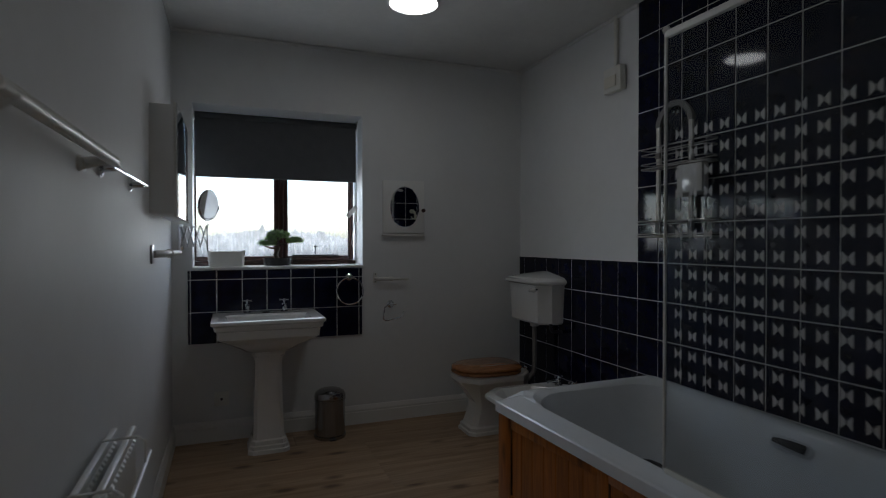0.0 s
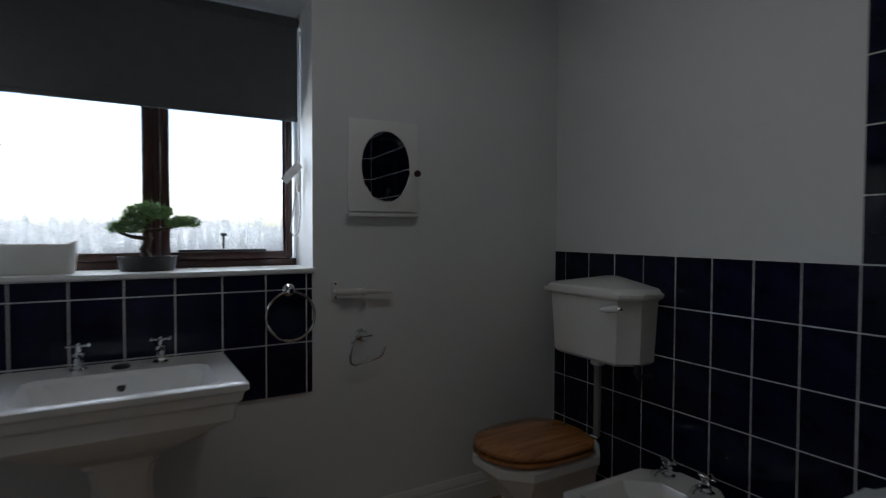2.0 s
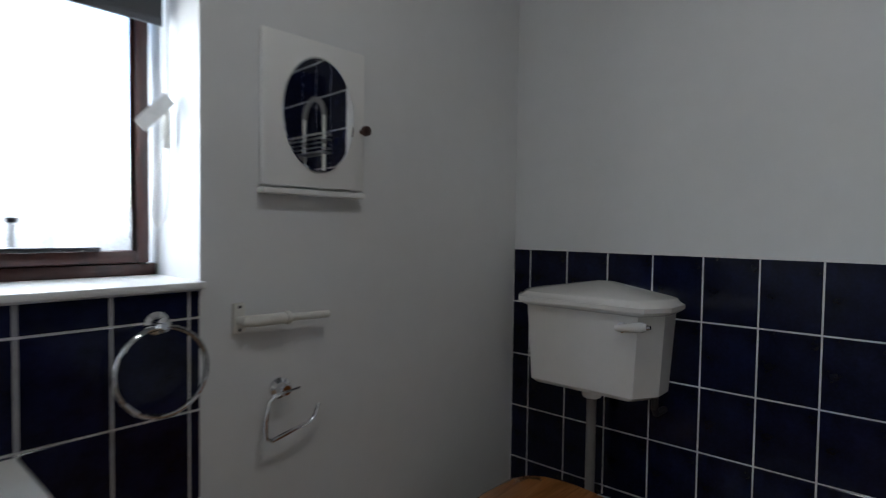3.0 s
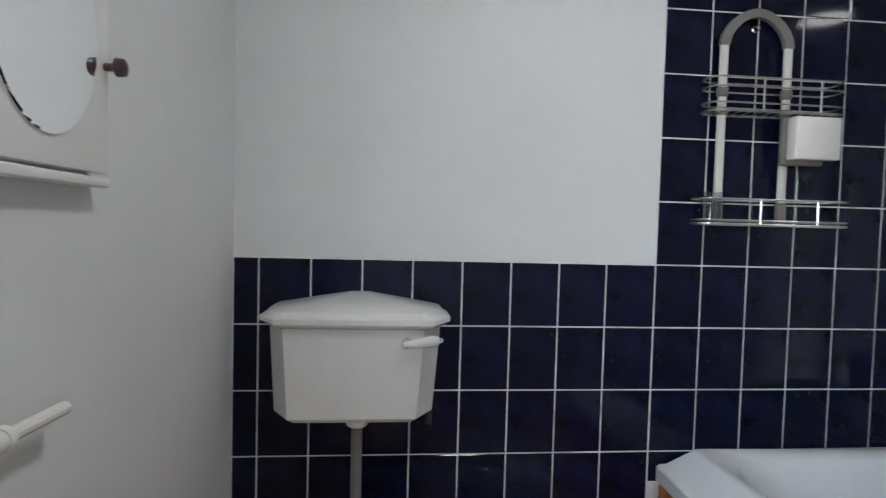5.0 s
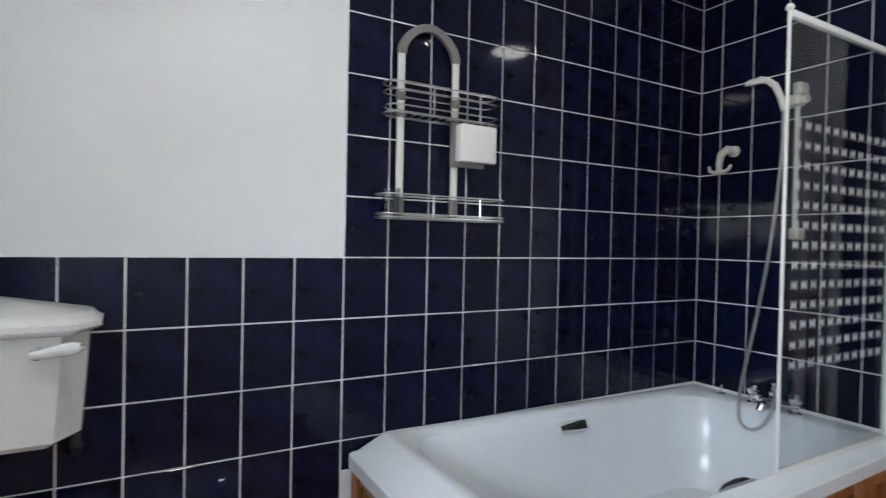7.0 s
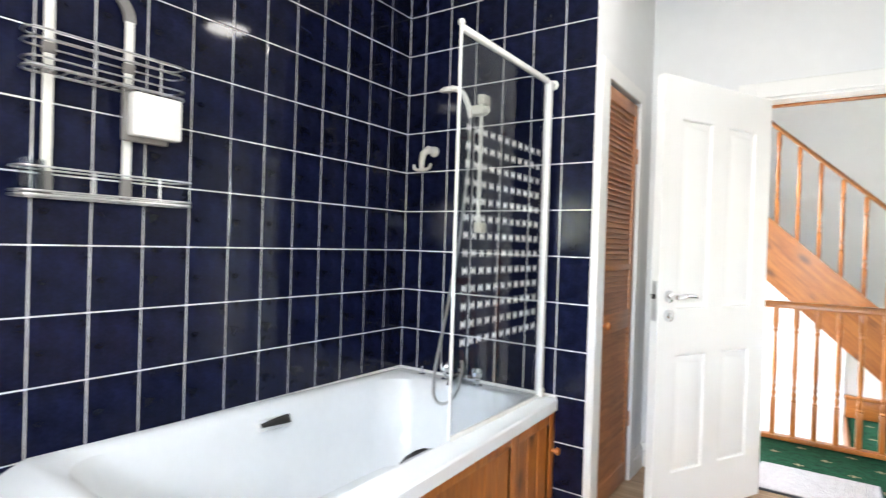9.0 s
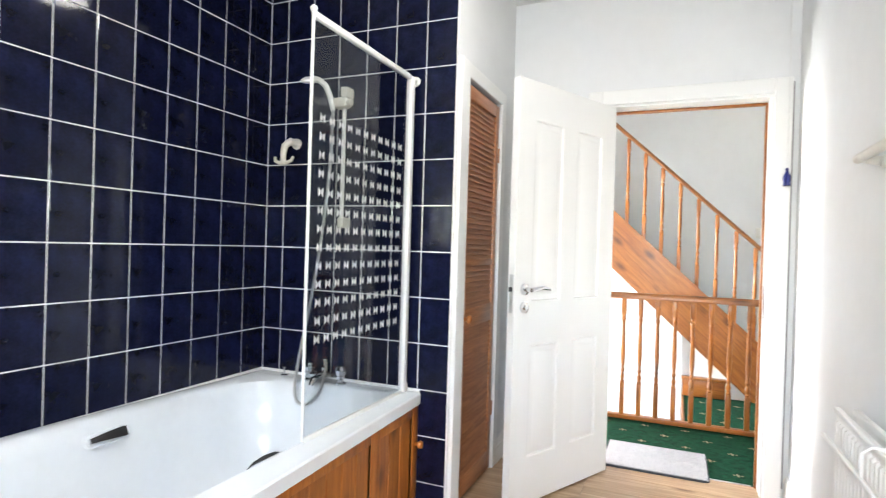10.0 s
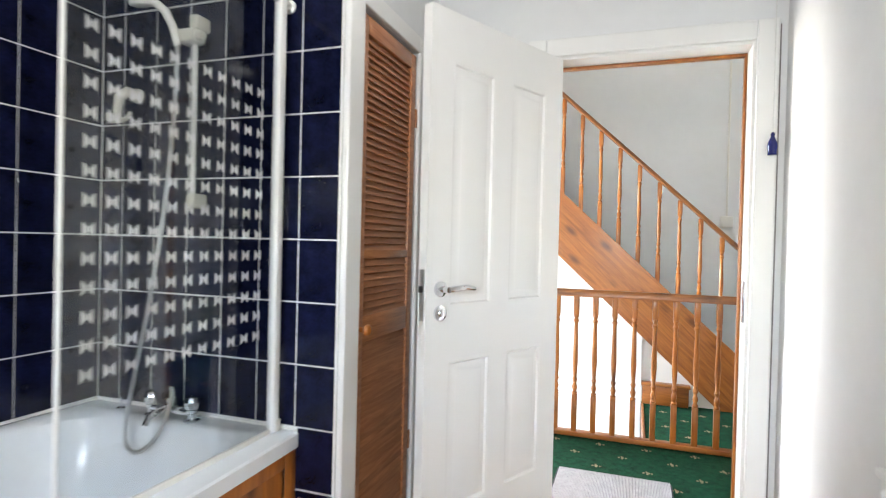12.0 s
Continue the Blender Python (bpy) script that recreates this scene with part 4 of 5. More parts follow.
# ---- hook, caddy ----
hook = thing("robe_hook", "cream plastic double robe hook on the tiles", "hook", (2.07, YT, 1.6))
bm = bmesh.new()
lathe(bm, [(0.026, 0), (0.026, 0.008), (0.016, 0.016)], m=pose(2.035, YT + 0.008, 1.628, -90, 0, 0), seg=18)
tube(bm, [(2.035, YT + 0.02, 1.628), (2.042, YT + 0.05, 1.634), (2.062, YT + 0.066, 1.612), (2.072, YT + 0.064, 1.575), (2.074, YT + 0.06, 1.54)], [0.018, 0.019, 0.017, 0.014, 0.013], 12)
part("hook_arm", bm, M_CREAM, hook)
bm = bmesh.new()
tube(bm, [(2.128, YT + 0.055, 1.562), (2.12, YT + 0.06, 1.542), (2.098, YT + 0.062, 1.532), (2.074, YT + 0.062, 1.534), (2.05, YT + 0.062, 1.532), (2.028, YT + 0.06, 1.542), (2.02, YT + 0.055, 1.562)],
     [0.006, 0.008, 0.0085, 0.0095, 0.0085, 0.008, 0.006], 10)
part("hook_prong", bm, M_CREAM, hook)

cad = thing("shower_caddy", "white and grey wall caddy with chrome wire baskets", "shower caddy", (2.17, 1.96, 1.27))
KX = XE - 0.032
CADY = (2.078, 1.866)


def flat_arch(b, yc, zc, r, w, x0, x1, n=18):
    """A flat band bent over a half round, pointed a little at its crown."""
    loops = []
    for i in range(n + 1):
        a = math.pi * i / n
        lift = 0.012 * math.sin(a) ** 4
        o, q = r + w / 2, r - w / 2
        po = (yc + o * math.cos(a), zc + (o * 0.86) * math.sin(a) + lift)
        pi_ = (yc + q * math.cos(a), zc + (q * 0.86) * math.sin(a) + lift)
        loops.append([(x0, *po), (x1, *po), (x1, *pi_), (x0, *pi_)])
    return loft(b, loops)


for y in CADY:
    part("upright", box_bm(KX - 0.006, KX + 0.006, y - 0.0125, y + 0.0125, 1.30, 1.822, 0.003), M_PLASTIC, cad)
    part("upright_clip", box_bm(KX - 0.009, KX + 0.0085, y - 0.015, y + 0.015, 1.262, 1.336, 0.003), M_GREYP, cad)
    part("upright_clip", box_bm(KX - 0.009, KX + 0.0085, y - 0.016, y + 0.016, 1.66, 1.69, 0.003), M_GREYP, cad)
    part("upright_clip", box_bm(KX - 0.009, KX + 0.0085, y - 0.018, y + 0.018, 1.603, 1.628, 0.003), M_GREYP, cad)
bm = bmesh.new()
flat_arch(bm, sum(CADY) / 2, 1.818, (CADY[0] - CADY[1]) / 2, 0.03, KX - 0.008, KX + 0.008)
part("arch", bm, M_GREYP, cad, "grey plastic arch")
bm = bmesh.new()
lathe(bm, [(0.012, 0), (0.012, 0.012), (0.007, 0.016), (0.006, 0.028)], m=pose(XE - 0.009, sum(CADY) / 2, 1.876, 0, -90, 0), seg=16)
part("hanging_hook", bm, M_CHROME, cad, "chrome hook on the tile")


def basket(z, y0, y1, d, levels, posts):
    """Wire tray: rounded rings at the given levels, front posts, a floor of thin rods."""
    b = bmesh.new()
    x0, x1 = KX - 0.012 - d, KX + 0.016
    for k, zz in enumerate(levels):
        tube(b, rect_loop(x0, x1, y0, y1, z + zz, 0.03, 4), 0.0032 if k else 0.0045, 6, closed=True)
    for i in range(12):
        yy = y0 + 0.03 + (y1 - y0 - 0.06) * i / 11
        tube(b, [(x0, yy, z), (x1, yy, z)], 0.0022, 6)
    for yy in posts:
        tube(b, [(x0, yy, z), (x0, yy, z + levels[-1])], 0.0032, 6)
    part("basket", b, M_SATIN, cad, "chrome wire basket")


basket(1.606, 1.715, 2.145, 0.055, (0.0, 0.024, 0.072, 0.100), (1.80, 1.985))
basket(1.264, 1.688, 2.165, 0.065, (0.0, 0.012, 0.076), (1.80, 1.985))
bm = bmesh.new()
lathe(bm, [(0.026, 1.268), (0.028, 1.272), (0.031, 1.36), (0.029, 1.36), (0.026, 1.274), (0.002, 1.272)], (KX - 0.04, 2.125, 0), 20)
part("tumbler", bm, M_SCREEN, cad, "clear plastic tumbler")
sp = thing("soap_dispenser", "white plastic soap dispenser clipped under the caddy", "dispenser", (2.13, 1.82, 1.47))
part("dispenser_back", box_bm(KX - 0.03, KX - 0.0095, 1.752, 1.892, 1.452, 1.602, 0.006), M_GREYP, sp, "grey backing clip")
part("dispenser_body", box_bm(KX - 0.075, KX - 0.0305, 1.732, 1.882, 1.466, 1.598, 0.008), M_CERAMIC, sp)
# ---- north wall fittings ----
cup = thing("wall_cupboard", "small white wall cupboard with an oval mirror door", "cupboard", (1.28, 3.5, 1.28))
QX0, QX1, QZ0, QZ1, QY = 1.128, 1.436, 1.28, 1.672, YN - 0.019
part("cupboard_body", box_bm(QX0 + 0.012, QX1 - 0.012, QY + 0.018, YN, QZ0 + 0.012, QZ1 - 0.012, 0.003), M_GLOSS, cup)
# the door stands a little ajar, hinged on the window side
DM = pose(QX0 + 0.006, QY + 0.0175, 0, 0, 0, -2.6) @ pose(-QX0 - 0.006, -QY - 0.0175, 0)
bm = box_bm(QX0 + 0.006, QX1 - 0.006, QY, QY + 0.0175, QZ0 + 0.02, QZ1 - 0.008, 0.004)
for v in bm.verts:
    v.co = DM @ v.co
part("cupboard_door", bm, M_GLOSS, cup)
part("cupboard_base", box_bm(QX0, QX1, QY - 0.014, YN, QZ0, QZ0 + 0.014, 0.004), M_GLOSS, cup)
oc = (1.288, QY, 1.482)


def oval(rx, rz, y, n=40):
    return [DM @ Vector((oc[0] + rx * math.cos(2 * math.pi * i / n), y, oc[2] + rz * math.sin(2 * math.pi * i / n))) for i in range(n)]


bm = bmesh.new()
loft(bm, [oval(0.106, 0.143, QY - 0.0005), oval(0.106, 0.143, QY - 0.003), oval(0.102, 0.139, QY - 0.004)])
part("oval_mirror", bm, M_MIRROR, cup, "bevelled oval mirror", smooth=False)
bm = bmesh.new()
lathe(bm, [(0.006, 0), (0.006, 0.012), (0.014, 0.018), (0.013, 0.028), (0.003, 0.032)], m=DM @ pose(1.419, QY, 1.458, 90, 0, 0), seg=16)
part("knob", bm, M_MAHOG, cup, "dark turned wooden knob")

arm = thing("support_arm", "white folding support arm on the wall", "grab rail", (1.1, YN, 1.0))
bm = bmesh.new()
quad_box(bm, 1.066, 1.096, YN - 0.012, YN, 0.957, 1.027, 0.005)
part("wall_plate", bm, M_PLASTIC, arm)
bm = bmesh.new()
tube(bm, [(1.081, YN - 0.010, 0.986), (1.086, YN - 0.026, 0.986), (1.114, YN - 0.033, 0.985), (1.192, YN - 0.033, 0.984)], [0.011, 0.013, 0.0135, 0.0135], 14)
tube(bm, [(1.192, YN - 0.033, 0.984), (1.312, YN - 0.033, 0.980)], 0.0095, 12)
lathe(bm, [(0.015, -0.006), (0.0165, 0), (0.015, 0.006)], m=pose(1.192, YN - 0.033, 0.984, 0, 90, 0), seg=16)
part("arm_bar", bm, M_PLASTIC, arm)
bm = bmesh.new()
for z in (1.018, 0.965):
    lathe(bm, [(0.004, 0), (0.004, 0.002), (0.001, 0.003)], m=pose(1.081, YN - 0.0115, z, 90, 0, 0), seg=10)
part("screw", bm, M_BLACK, arm)

roll = thing("toilet_roll_holder", "chrome wire toilet roll holder, empty", "roll holder", (1.21, YN, 0.8))
bm = bmesh.new()
lathe(bm, [(0.026, 0), (0.026, 0.007), (0.016, 0.012), (0.012, 0.03), (0.015, 0.034), (0.012, 0.038)], m=pose(1.189, YN, 0.808, 90, 0, 0), seg=18)
tube(bm, [(1.159, YN - 0.036, 0.803), (1.224, YN - 0.036, 0.808)], 0.004, 8)
part("rose", bm, M_CHROME, roll)
bm = bmesh.new()
tube(bm, [(1.159, YN - 0.036, 0.803), (1.142, YN - 0.036, 0.79), (1.131, YN - 0.037, 0.74), (1.132, YN - 0.038, 0.706), (1.149, YN - 0.038, 0.697), (1.249, YN - 0.04, 0.716),
          (1.266, YN - 0.04, 0.728), (1.279, YN - 0.04, 0.757)], 0.0055, 10)
part("wire_arm", bm, M_CHROME, roll)

ring = thing("towel_ring", "chrome towel ring on the splashback tiles", "towel ring", (0.905, YN, 1.0))
bm = bmesh.new()
lathe(bm, [(0.024, 0), (0.024, 0.006), (0.014, 0.012), (0.011, 0.034), (0.015, 0.04), (0.008, 0.046)], m=pose(0.900, YN - 0.009, 1.003, 90, 0, 0), seg=18)
part("ring_mount", bm, M_CHROME, ring)
bm = bmesh.new()
tube(bm, [(0.900 + 0.088 * math.sin(2 * math.pi * i / 40), YN - 0.045 + 0.006 * math.cos(2 * math.pi * i / 40), 0.910 + 0.088 * math.cos(2 * math.pi * i / 40)) for i in range(40)],
     0.0055, 10, closed=True)
part("ring", bm, M_CHROME, ring)

sock = thing("wall_socket", "white blank electrical plate low on the wall", "socket plate", (0.14, YN, 0.28))
part("plate", box_bm(0.056, 0.142, YN - 0.009, YN, 0.216, 0.302, 0.004), M_PLASTIC, sock)
bm = bmesh.new()
lathe(bm, [(0.008, 0), (0.008, 0.002), (0.001, 0.002)], m=pose(0.099, YN - 0.0085, 0.258, 90, 0, 0), seg=12)
part("cable_outlet", bm, M_BLACK, sock, "dark cable outlet")

# ---- roller blind ----
blind = thing("roller_blind", "charcoal roller blind half lowered in the window recess", "blind", (0.46, 3.70, 1.65))
part("fabric", box_bm(WX0 + 0.012, WX1 - 0.012, 3.712, 3.7135, 1.675, 2.048), M_BLIND, blind, smooth=False)
bm = bmesh.new()
quad_box(bm, WX0 + 0.012, WX1 - 0.012, 3.708, 3.718, 1.657, 1.6755, 0.003)
part("hem_bar", bm, M_BLIND, blind)
bm = bmesh.new()
tube(bm, [(WX0 + 0.006, 3.724, 2.052), (WX1 - 0.006, 3.724, 2.052)], 0.021, 18)
part("roller", bm, M_BLIND, blind)
bm = bmesh.new()
quad_box(bm, WX0 + 0.001, WX0 + 0.006, 3.697, 3.752, 2.022, 2.086, 0.001)
part("bracket", bm, M_PLASTIC, blind)
bm = bmesh.new()
quad_box(bm, WX1 - 0.006, WX1 - 0.001, 3.697, 3.752, 2.022, 2.086, 0.001)
part("bracket", bm, M_PLASTIC, blind)
bm = bmesh.new()
tube(bm, [(WX1 - 0.016, 3.68, 1.99), (WX1 - 0.014, 3.68, 1.5), (WX1 - 0.010, 3.682, 1.30), (WX1 - 0.018, 3.684, 1.215), (WX1 - 0.036, 3.684, 1.198), (WX1 - 0.048, 3.684, 1.225), (WX1 - 0.034, 3.682, 1.34),
          (WX1 - 0.022, 3.68, 1.5)], 0.0028, 8)
part("bead_cord", bm, M_CORD, blind, "white beaded cord")
bm = bmesh.new()
quad_box(bm, WX1 - 0.026, WX1 - 0.008, 3.672, 3.686, 1.375, 1.462, 0.005)
part("cord_weight", bm, M_PLASTIC, blind)
bm = bmesh.new()
m = pose(WX1 - 0.045, 3.66, 1.455, 0, 42, 0)
loft(bm, [[m @ Vector(p) for p in rect_loop(-0.016, 0.016, -0.0006, 0.0006, z, 0.0005, 1)] for z in (-0.055, 0.04)])
part("paper_tag", bm, M_CORD, blind, "white paper safety tag")

# ---- on the sill ----
SZ = WZ0 + 0.0042
tub = thing("storage_tub", "white plastic tub with dipped sides on the sill", "tub", (0.145, 3.64, SZ))
bm = bmesh.new()
outer = []
tx0, tx1, ty0, ty1 = 0.019, 0.244, 3.59, 3.705
for z, g in ((SZ, 0.012), (SZ + 0.008, 0.008), (SZ + 0.072, 0.002)):
    outer.append(rect_loop(tx0 + g, tx1 - g, ty0 + g, ty1 - g, z, 0.02))
top = [(x, y, SZ + 0.082 + 0.022 * min(1.0, max(0.0, (abs(x - 0.1315) - 0.075) / 0.03))) for x, y, z in rect_loop(tx0, tx1, ty0, ty1, 0, 0.02)]
itop = [(0.1315 + (x - 0.1315) * 0.965, 3.6475 + (y - 3.6475) * 0.94, z) for x, y, z in top]
inner = [rect_loop(tx0 + 0.012, tx1 - 0.012, ty0 + 0.012, ty1 - 0.012, SZ + 0.012, 0.02)]
loft(bm, outer + [top, itop] + inner)
part("tub_body", bm, M_PLASTIC, tub)

bon = thing("bonsai", "artificial green bonsai tree in a black oval tray", "bonsai", (0.455, 3.66, SZ))


def oval_xy(cx, cy, rx, ry, z, n=28):
    return [(cx + rx * math.cos(2 * math.pi * i / n), cy + ry * math.sin(2 * math.pi * i / n), z) for i in range(n)]


bm = bmesh.new()
bx, by = 0.446, 3.66
loft(bm, [oval_xy(bx, by, 0.082, 0.05, SZ), oval_xy(bx, by, 0.088, 0.054, SZ + 0.01), oval_xy(bx, by, 0.093, 0.058, SZ + 0.042), oval_xy(bx, by, 0.096, 0.061, SZ + 0.05),
          oval_xy(bx, by, 0.088, 0.054, SZ + 0.05), oval_xy(bx, by, 0.085, 0.051, SZ + 0.042)])
part("tray", bm, M_POT, bon, "black glazed tray")
bm = bmesh.new()
tube(bm, [(bx, by, SZ + 0.04), (bx - 0.012, by, SZ + 0.075), (bx + 0.006, by, SZ + 0.11), (bx - 0.004, by, SZ + 0.15), (bx + 0.006, by, SZ + 0.185)], [0.017, 0.014, 0.012, 0.010, 0.006], 10)
for a in ([(bx + 0.004, by, SZ + 0.11), (bx - 0.05, by + 0.005, SZ + 0.118), (bx - 0.09, by, SZ + 0.135)], [(bx - 0.002, by, SZ + 0.135), (bx + 0.05, by - 0.005, SZ + 0.145), (bx + 0.10, by, SZ + 0.155)]):
    tube(bm, a, [0.008, 0.006, 0.004], 8)
part("trunk", bm, M_BARK, bon)
bm = bmesh.new()
rng = random.Random(21)
for cx, cz, rx, rz, cnt in ((bx - 0.062, SZ + 0.145, 0.06, 0.026, 620), (bx + 0.005, SZ + 0.20, 0.075, 0.034, 950), (bx + 0.11, SZ + 0.165, 0.058, 0.024, 560), (bx - 0.03, SZ + 0.175, 0.05, 0.024, 360)):
    for _ in range(cnt):
        while True:
            u = Vector((rng.uniform(-1, 1), rng.uniform(-1, 1), rng.uniform(-0.6, 1)))
            if u.length < 1:
                break
        p = Vector((cx + u.x * rx, by + u.y * rx * 0.7, cz + u.z * rz))
        d = Vector((u.x * 0.7 + rng.uniform(-0.5, 0.5), u.y * 0.7 + rng.uniform(-0.5, 0.5), 0.5 + rng.uniform(-0.3, 0.6))).normalized()
        s = d.orthogonal().normalized() * 0.0028
        s2 = d.cross(s)
        L = rng.uniform(0.008, 0.018)
        v = [bm.verts.new(p - s), bm.verts.new(p + s), bm.verts.new(p + s2), bm.verts.new(p + d * L)]
        for f in ((0, 1, 3), (1, 2, 3), (2, 0, 3)):
            bm.faces.new([v[i] for i in f])
tagged(part("foliage", bm, M_LEAF, bon, "", smooth=False), kind="stuff")

# ---- west wall ----
mc = thing("mirror_cabinet", "white bathroom cabinet with a mirrored door", "cabinet", (-0.1, 2.8, 1.34))
CY0, CY1, CZ0, CZ1, CF = 2.56, 3.44, 1.35, 1.85, -0.082
part("cabinet_body", box_bm(XW, CF, CY0, CY1, CZ0 + 0.012, CZ1 - 0.006, 0.002), M_GLOSS, mc)
for a, b in ((CY0 - 0.002, CY1 + 0.002),):
    d = part("cabinet_door", box_bm(CF + 0.0005, CF + 0.012, a, b, CZ0, CZ1 + 0.004, 0.002), M_PLASTIC, mc)
    part("door_mirror", box_bm(CF + 0.0125, CF + 0.0165, a + 0.001, b - 0.001, CZ0 + 0.001, CZ1 + 0.003, 0.0012), M_MIRROR, d)

ext = thing("extending_mirror", "chrome scissor-arm shaving mirror beside the window", "mirror", (XW, 3.4, 1.27))
bm = bmesh.new()
quad_box(bm, -0.139, -0.111, YN - 0.012, YN, 1.19, 1.345, 0.003)
part("wall_bar", bm, M_CHROME, ext)
P0, P1 = Vector((-0.122, YN - 0.014, 0)), Vector((0.03, 3.29, 0))
N = 4
for i in range(N):
    a, b = P0.lerp(P1, i / N), P0.lerp(P1, (i + 1) / N)
    for s in (-1, 1):
        side = Vector((0.85, 0.53, 0)).normalized() * (0.003 * s)
        part("scissor_bar", tube(bmesh.new(), [a + side + Vector((0, 0, 1.27 + s * 0.062)), b + side + Vector((0, 0, 1.27 - s * 0.062))], 0.0045, 8), M_SATIN, ext)
MC = Vector((0.035, 3.30, 1.452))
m = look(MC, MC - Vector((0.81, -0.585, -0.1)))
bm = bmesh.new()
tube(bm, [(0.03, 3.29, 1.19), (0.03, 3.29, 1.33), (0.038, 3.287, 1.345)], 0.005, 10)
tube(bm, [m @ Vector((0.090 * math.cos(a), -0.090 * math.sin(a), 0.004)) for a in [math.pi * i / 16 for i in range(17)]], 0.0045, 8)
part("yoke", bm, M_CHROME, ext)
bm = bmesh.new()
lathe(bm, [(0.080, -0.006), (0.085, -0.003), (0.085, 0.003), (0.080, 0.006)], m=m, seg=32)
disc = part("mirror_rim", bm, M_CHROME, ext)
bm = bmesh.new()
lathe(bm, [(0.079, 0.0042), (0.079, 0.0075)], m=m, seg=32)
part("mirror_glass", bm, M_MIRROR, disc)
bm = bmesh.new()
lathe(bm, [(0.079, -0.0075), (0.079, 0.004)], m=m, seg=32)
part("mirror_back", bm, M_PLASTIC, disc, "pale plastic mirror back")

arm2 = thing("support_arm", "white and chrome folding support arm beside the cabinet", "grab rail", (XW, 2.6, 1.17))
bm = bmesh.new()
quad_box(bm, XW, XW + 0.010, 2.58, 2.64, 1.14, 1.225, 0.005)
part("wall_plate", bm, M_SATIN, arm2)
bm = bmesh.new()
tube(bm, [(XW + 0.01, 2.61, 1.182), (XW + 0.035, 2.64, 1.182), (XW + 0.06, 2.76, 1.182)], 0.017, 14)
tube(bm, [(XW + 0.06, 2.76, 1.182), (XW + 0.09, 2.93, 1.184)], 0.013, 14)
lathe(bm, [(0.019, -0.006), (0.022, 0), (0.019, 0.006)], m=look((XW + 0.06, 2.76, 1.182), (XW + 0.09, 2.93, 1.184)), seg=16)
part("arm_bar", bm, M_PLASTIC, arm2)

rail = thing("towel_rail", "long white towel rail on two brackets", "towel rail", (XW, 1.2, 1.44))
RX = XW + 0.06
bm = bmesh.new()
tube(bm, [(RX - 0.018, 0.72, 1.440), (RX, 1.42, 1.434)], 0.0135, 16)
part("bar", bm, M_PLASTIC, rail)
for y, ye, z in ((0.80, 0.76, 1.438), (1.34, 1.385, 1.434)):
    bm = bmesh.new()
    lathe(bm, [(0.018, 0), (0.018, 0.004), (0.014, 0.008), (0.006, 0.010)], m=pose(XW, y, z - 0.018, 0, 90, 0), seg=18)
    tube(bm, [(XW + 0.006, y, z - 0.018), (XW + 0.022, y + (ye - y) * 0.4, z - 0.012), (RX - 0.006, ye, z - 0.003)], [0.014, 0.012, 0.009], 12)
    part("rail_bracket", bm, M_PLASTIC, rail)
rod = thing("towel_rod", "thin chrome towel rod beside the cabinet", "towel rail", (XW, 1.85, 1.44))
bm = bmesh.new()
tube(bm, [(RX - 0.012, 1.47, 1.428), (RX - 0.012, 2.10, 1.438)], 0.005, 12)
part("bar", bm, M_CHROME, rod)
for y in (1.56, 2.03):
    bm = bmesh.new()
    lathe(bm, [(0.026, 0), (0.026, 0.005), (0.012, 0.012), (0.008, 0.048)], m=pose(XW, y, 1.434, 0, 90, 0), seg=18)
    part("rod_bracket", bm, M_CHROME, rod)

# ---- radiator with a hanging towel bar ----
rad = thing("radiator", "white double-panel radiator with a towel bar", "radiator", (XW, 1.05, 0.14))
RY0, RY1, RZ0, RZ1 = 0.71, 1.60, 0.17, 0.722
for px in (XW + 0.018, XW + 0.064):
    bm = bmesh.new()
    n = 28
    prof = []
    for i in range(n + 1):
        y = RY0 + 0.02 + (RY1 - RY0 - 0.04) * i / n
        prof.append((y, 0.0))
        if i < n:
            w = (RY1 - RY0 - 0.04) / n
            prof += [(y + w * 0.3, 0.0), (y + w * 0.42, 0.007), (y + w * 0.88, 0.007)]
    loops = []
    for z, k in ((RZ0, 0.0), (RZ0 + 0.03, 0.0), (RZ0 + 0.05, 1.0), (RZ1 - 0.034, 1.0), (RZ1 - 0.027, 0.0), (RZ1, 0.0)):
        loops.append([(px + 0.010 + d * k, y, z) for y, d in prof] + [(px, RY1 - 0.02, z), (px, RY0 + 0.02, z)])
    loft(bm, loops)
    quad_box(bm, px - 0.002, px + 0.016, RY0, RY1, RZ1 - 0.014, RZ1 + 0.004, 0.006)
    part("panel", bm, M_GLOSS, rad)
bm = bmesh.new()
tube(bm, [(XW + 0.118, RY0 + 0.08, RZ1 - 0.06), (XW + 0.118, RY1 - 0.05, RZ1 - 0.06)], 0.006, 12)
for y in (RY0 + 0.42, RY1 - 0.14):
    tube(bm, [(XW + 0.02, y, RZ1 + 0.012), (XW + 0.10, y, RZ1 + 0.014), (XW + 0.118, y, RZ1 + 0.0), (XW + 0.118, y, RZ1 - 0.06)], 0.0035, 10)
part("towel_bar", bm, M_GLOSS, rad, "white wire towel bar")
bm = bmesh.new()
for y in (RY0 - 0.025, RY1 + 0.025):
    tube(bm, [(XW + 0.05, y, 0.0), (XW + 0.05, y, RZ0 + 0.03), (XW + 0.05, y + (0.03 if y < 1 else -0.03), RZ0 + 0.035)], 0.008, 10)
    lathe(bm, [(0.014, 0.11), (0.019, 0.115), (0.019, 0.16), (0.014, 0.165)], (XW + 0.05, y, 0.0), 12)
part("valve_pipe", bm, M_GLOSS, rad)


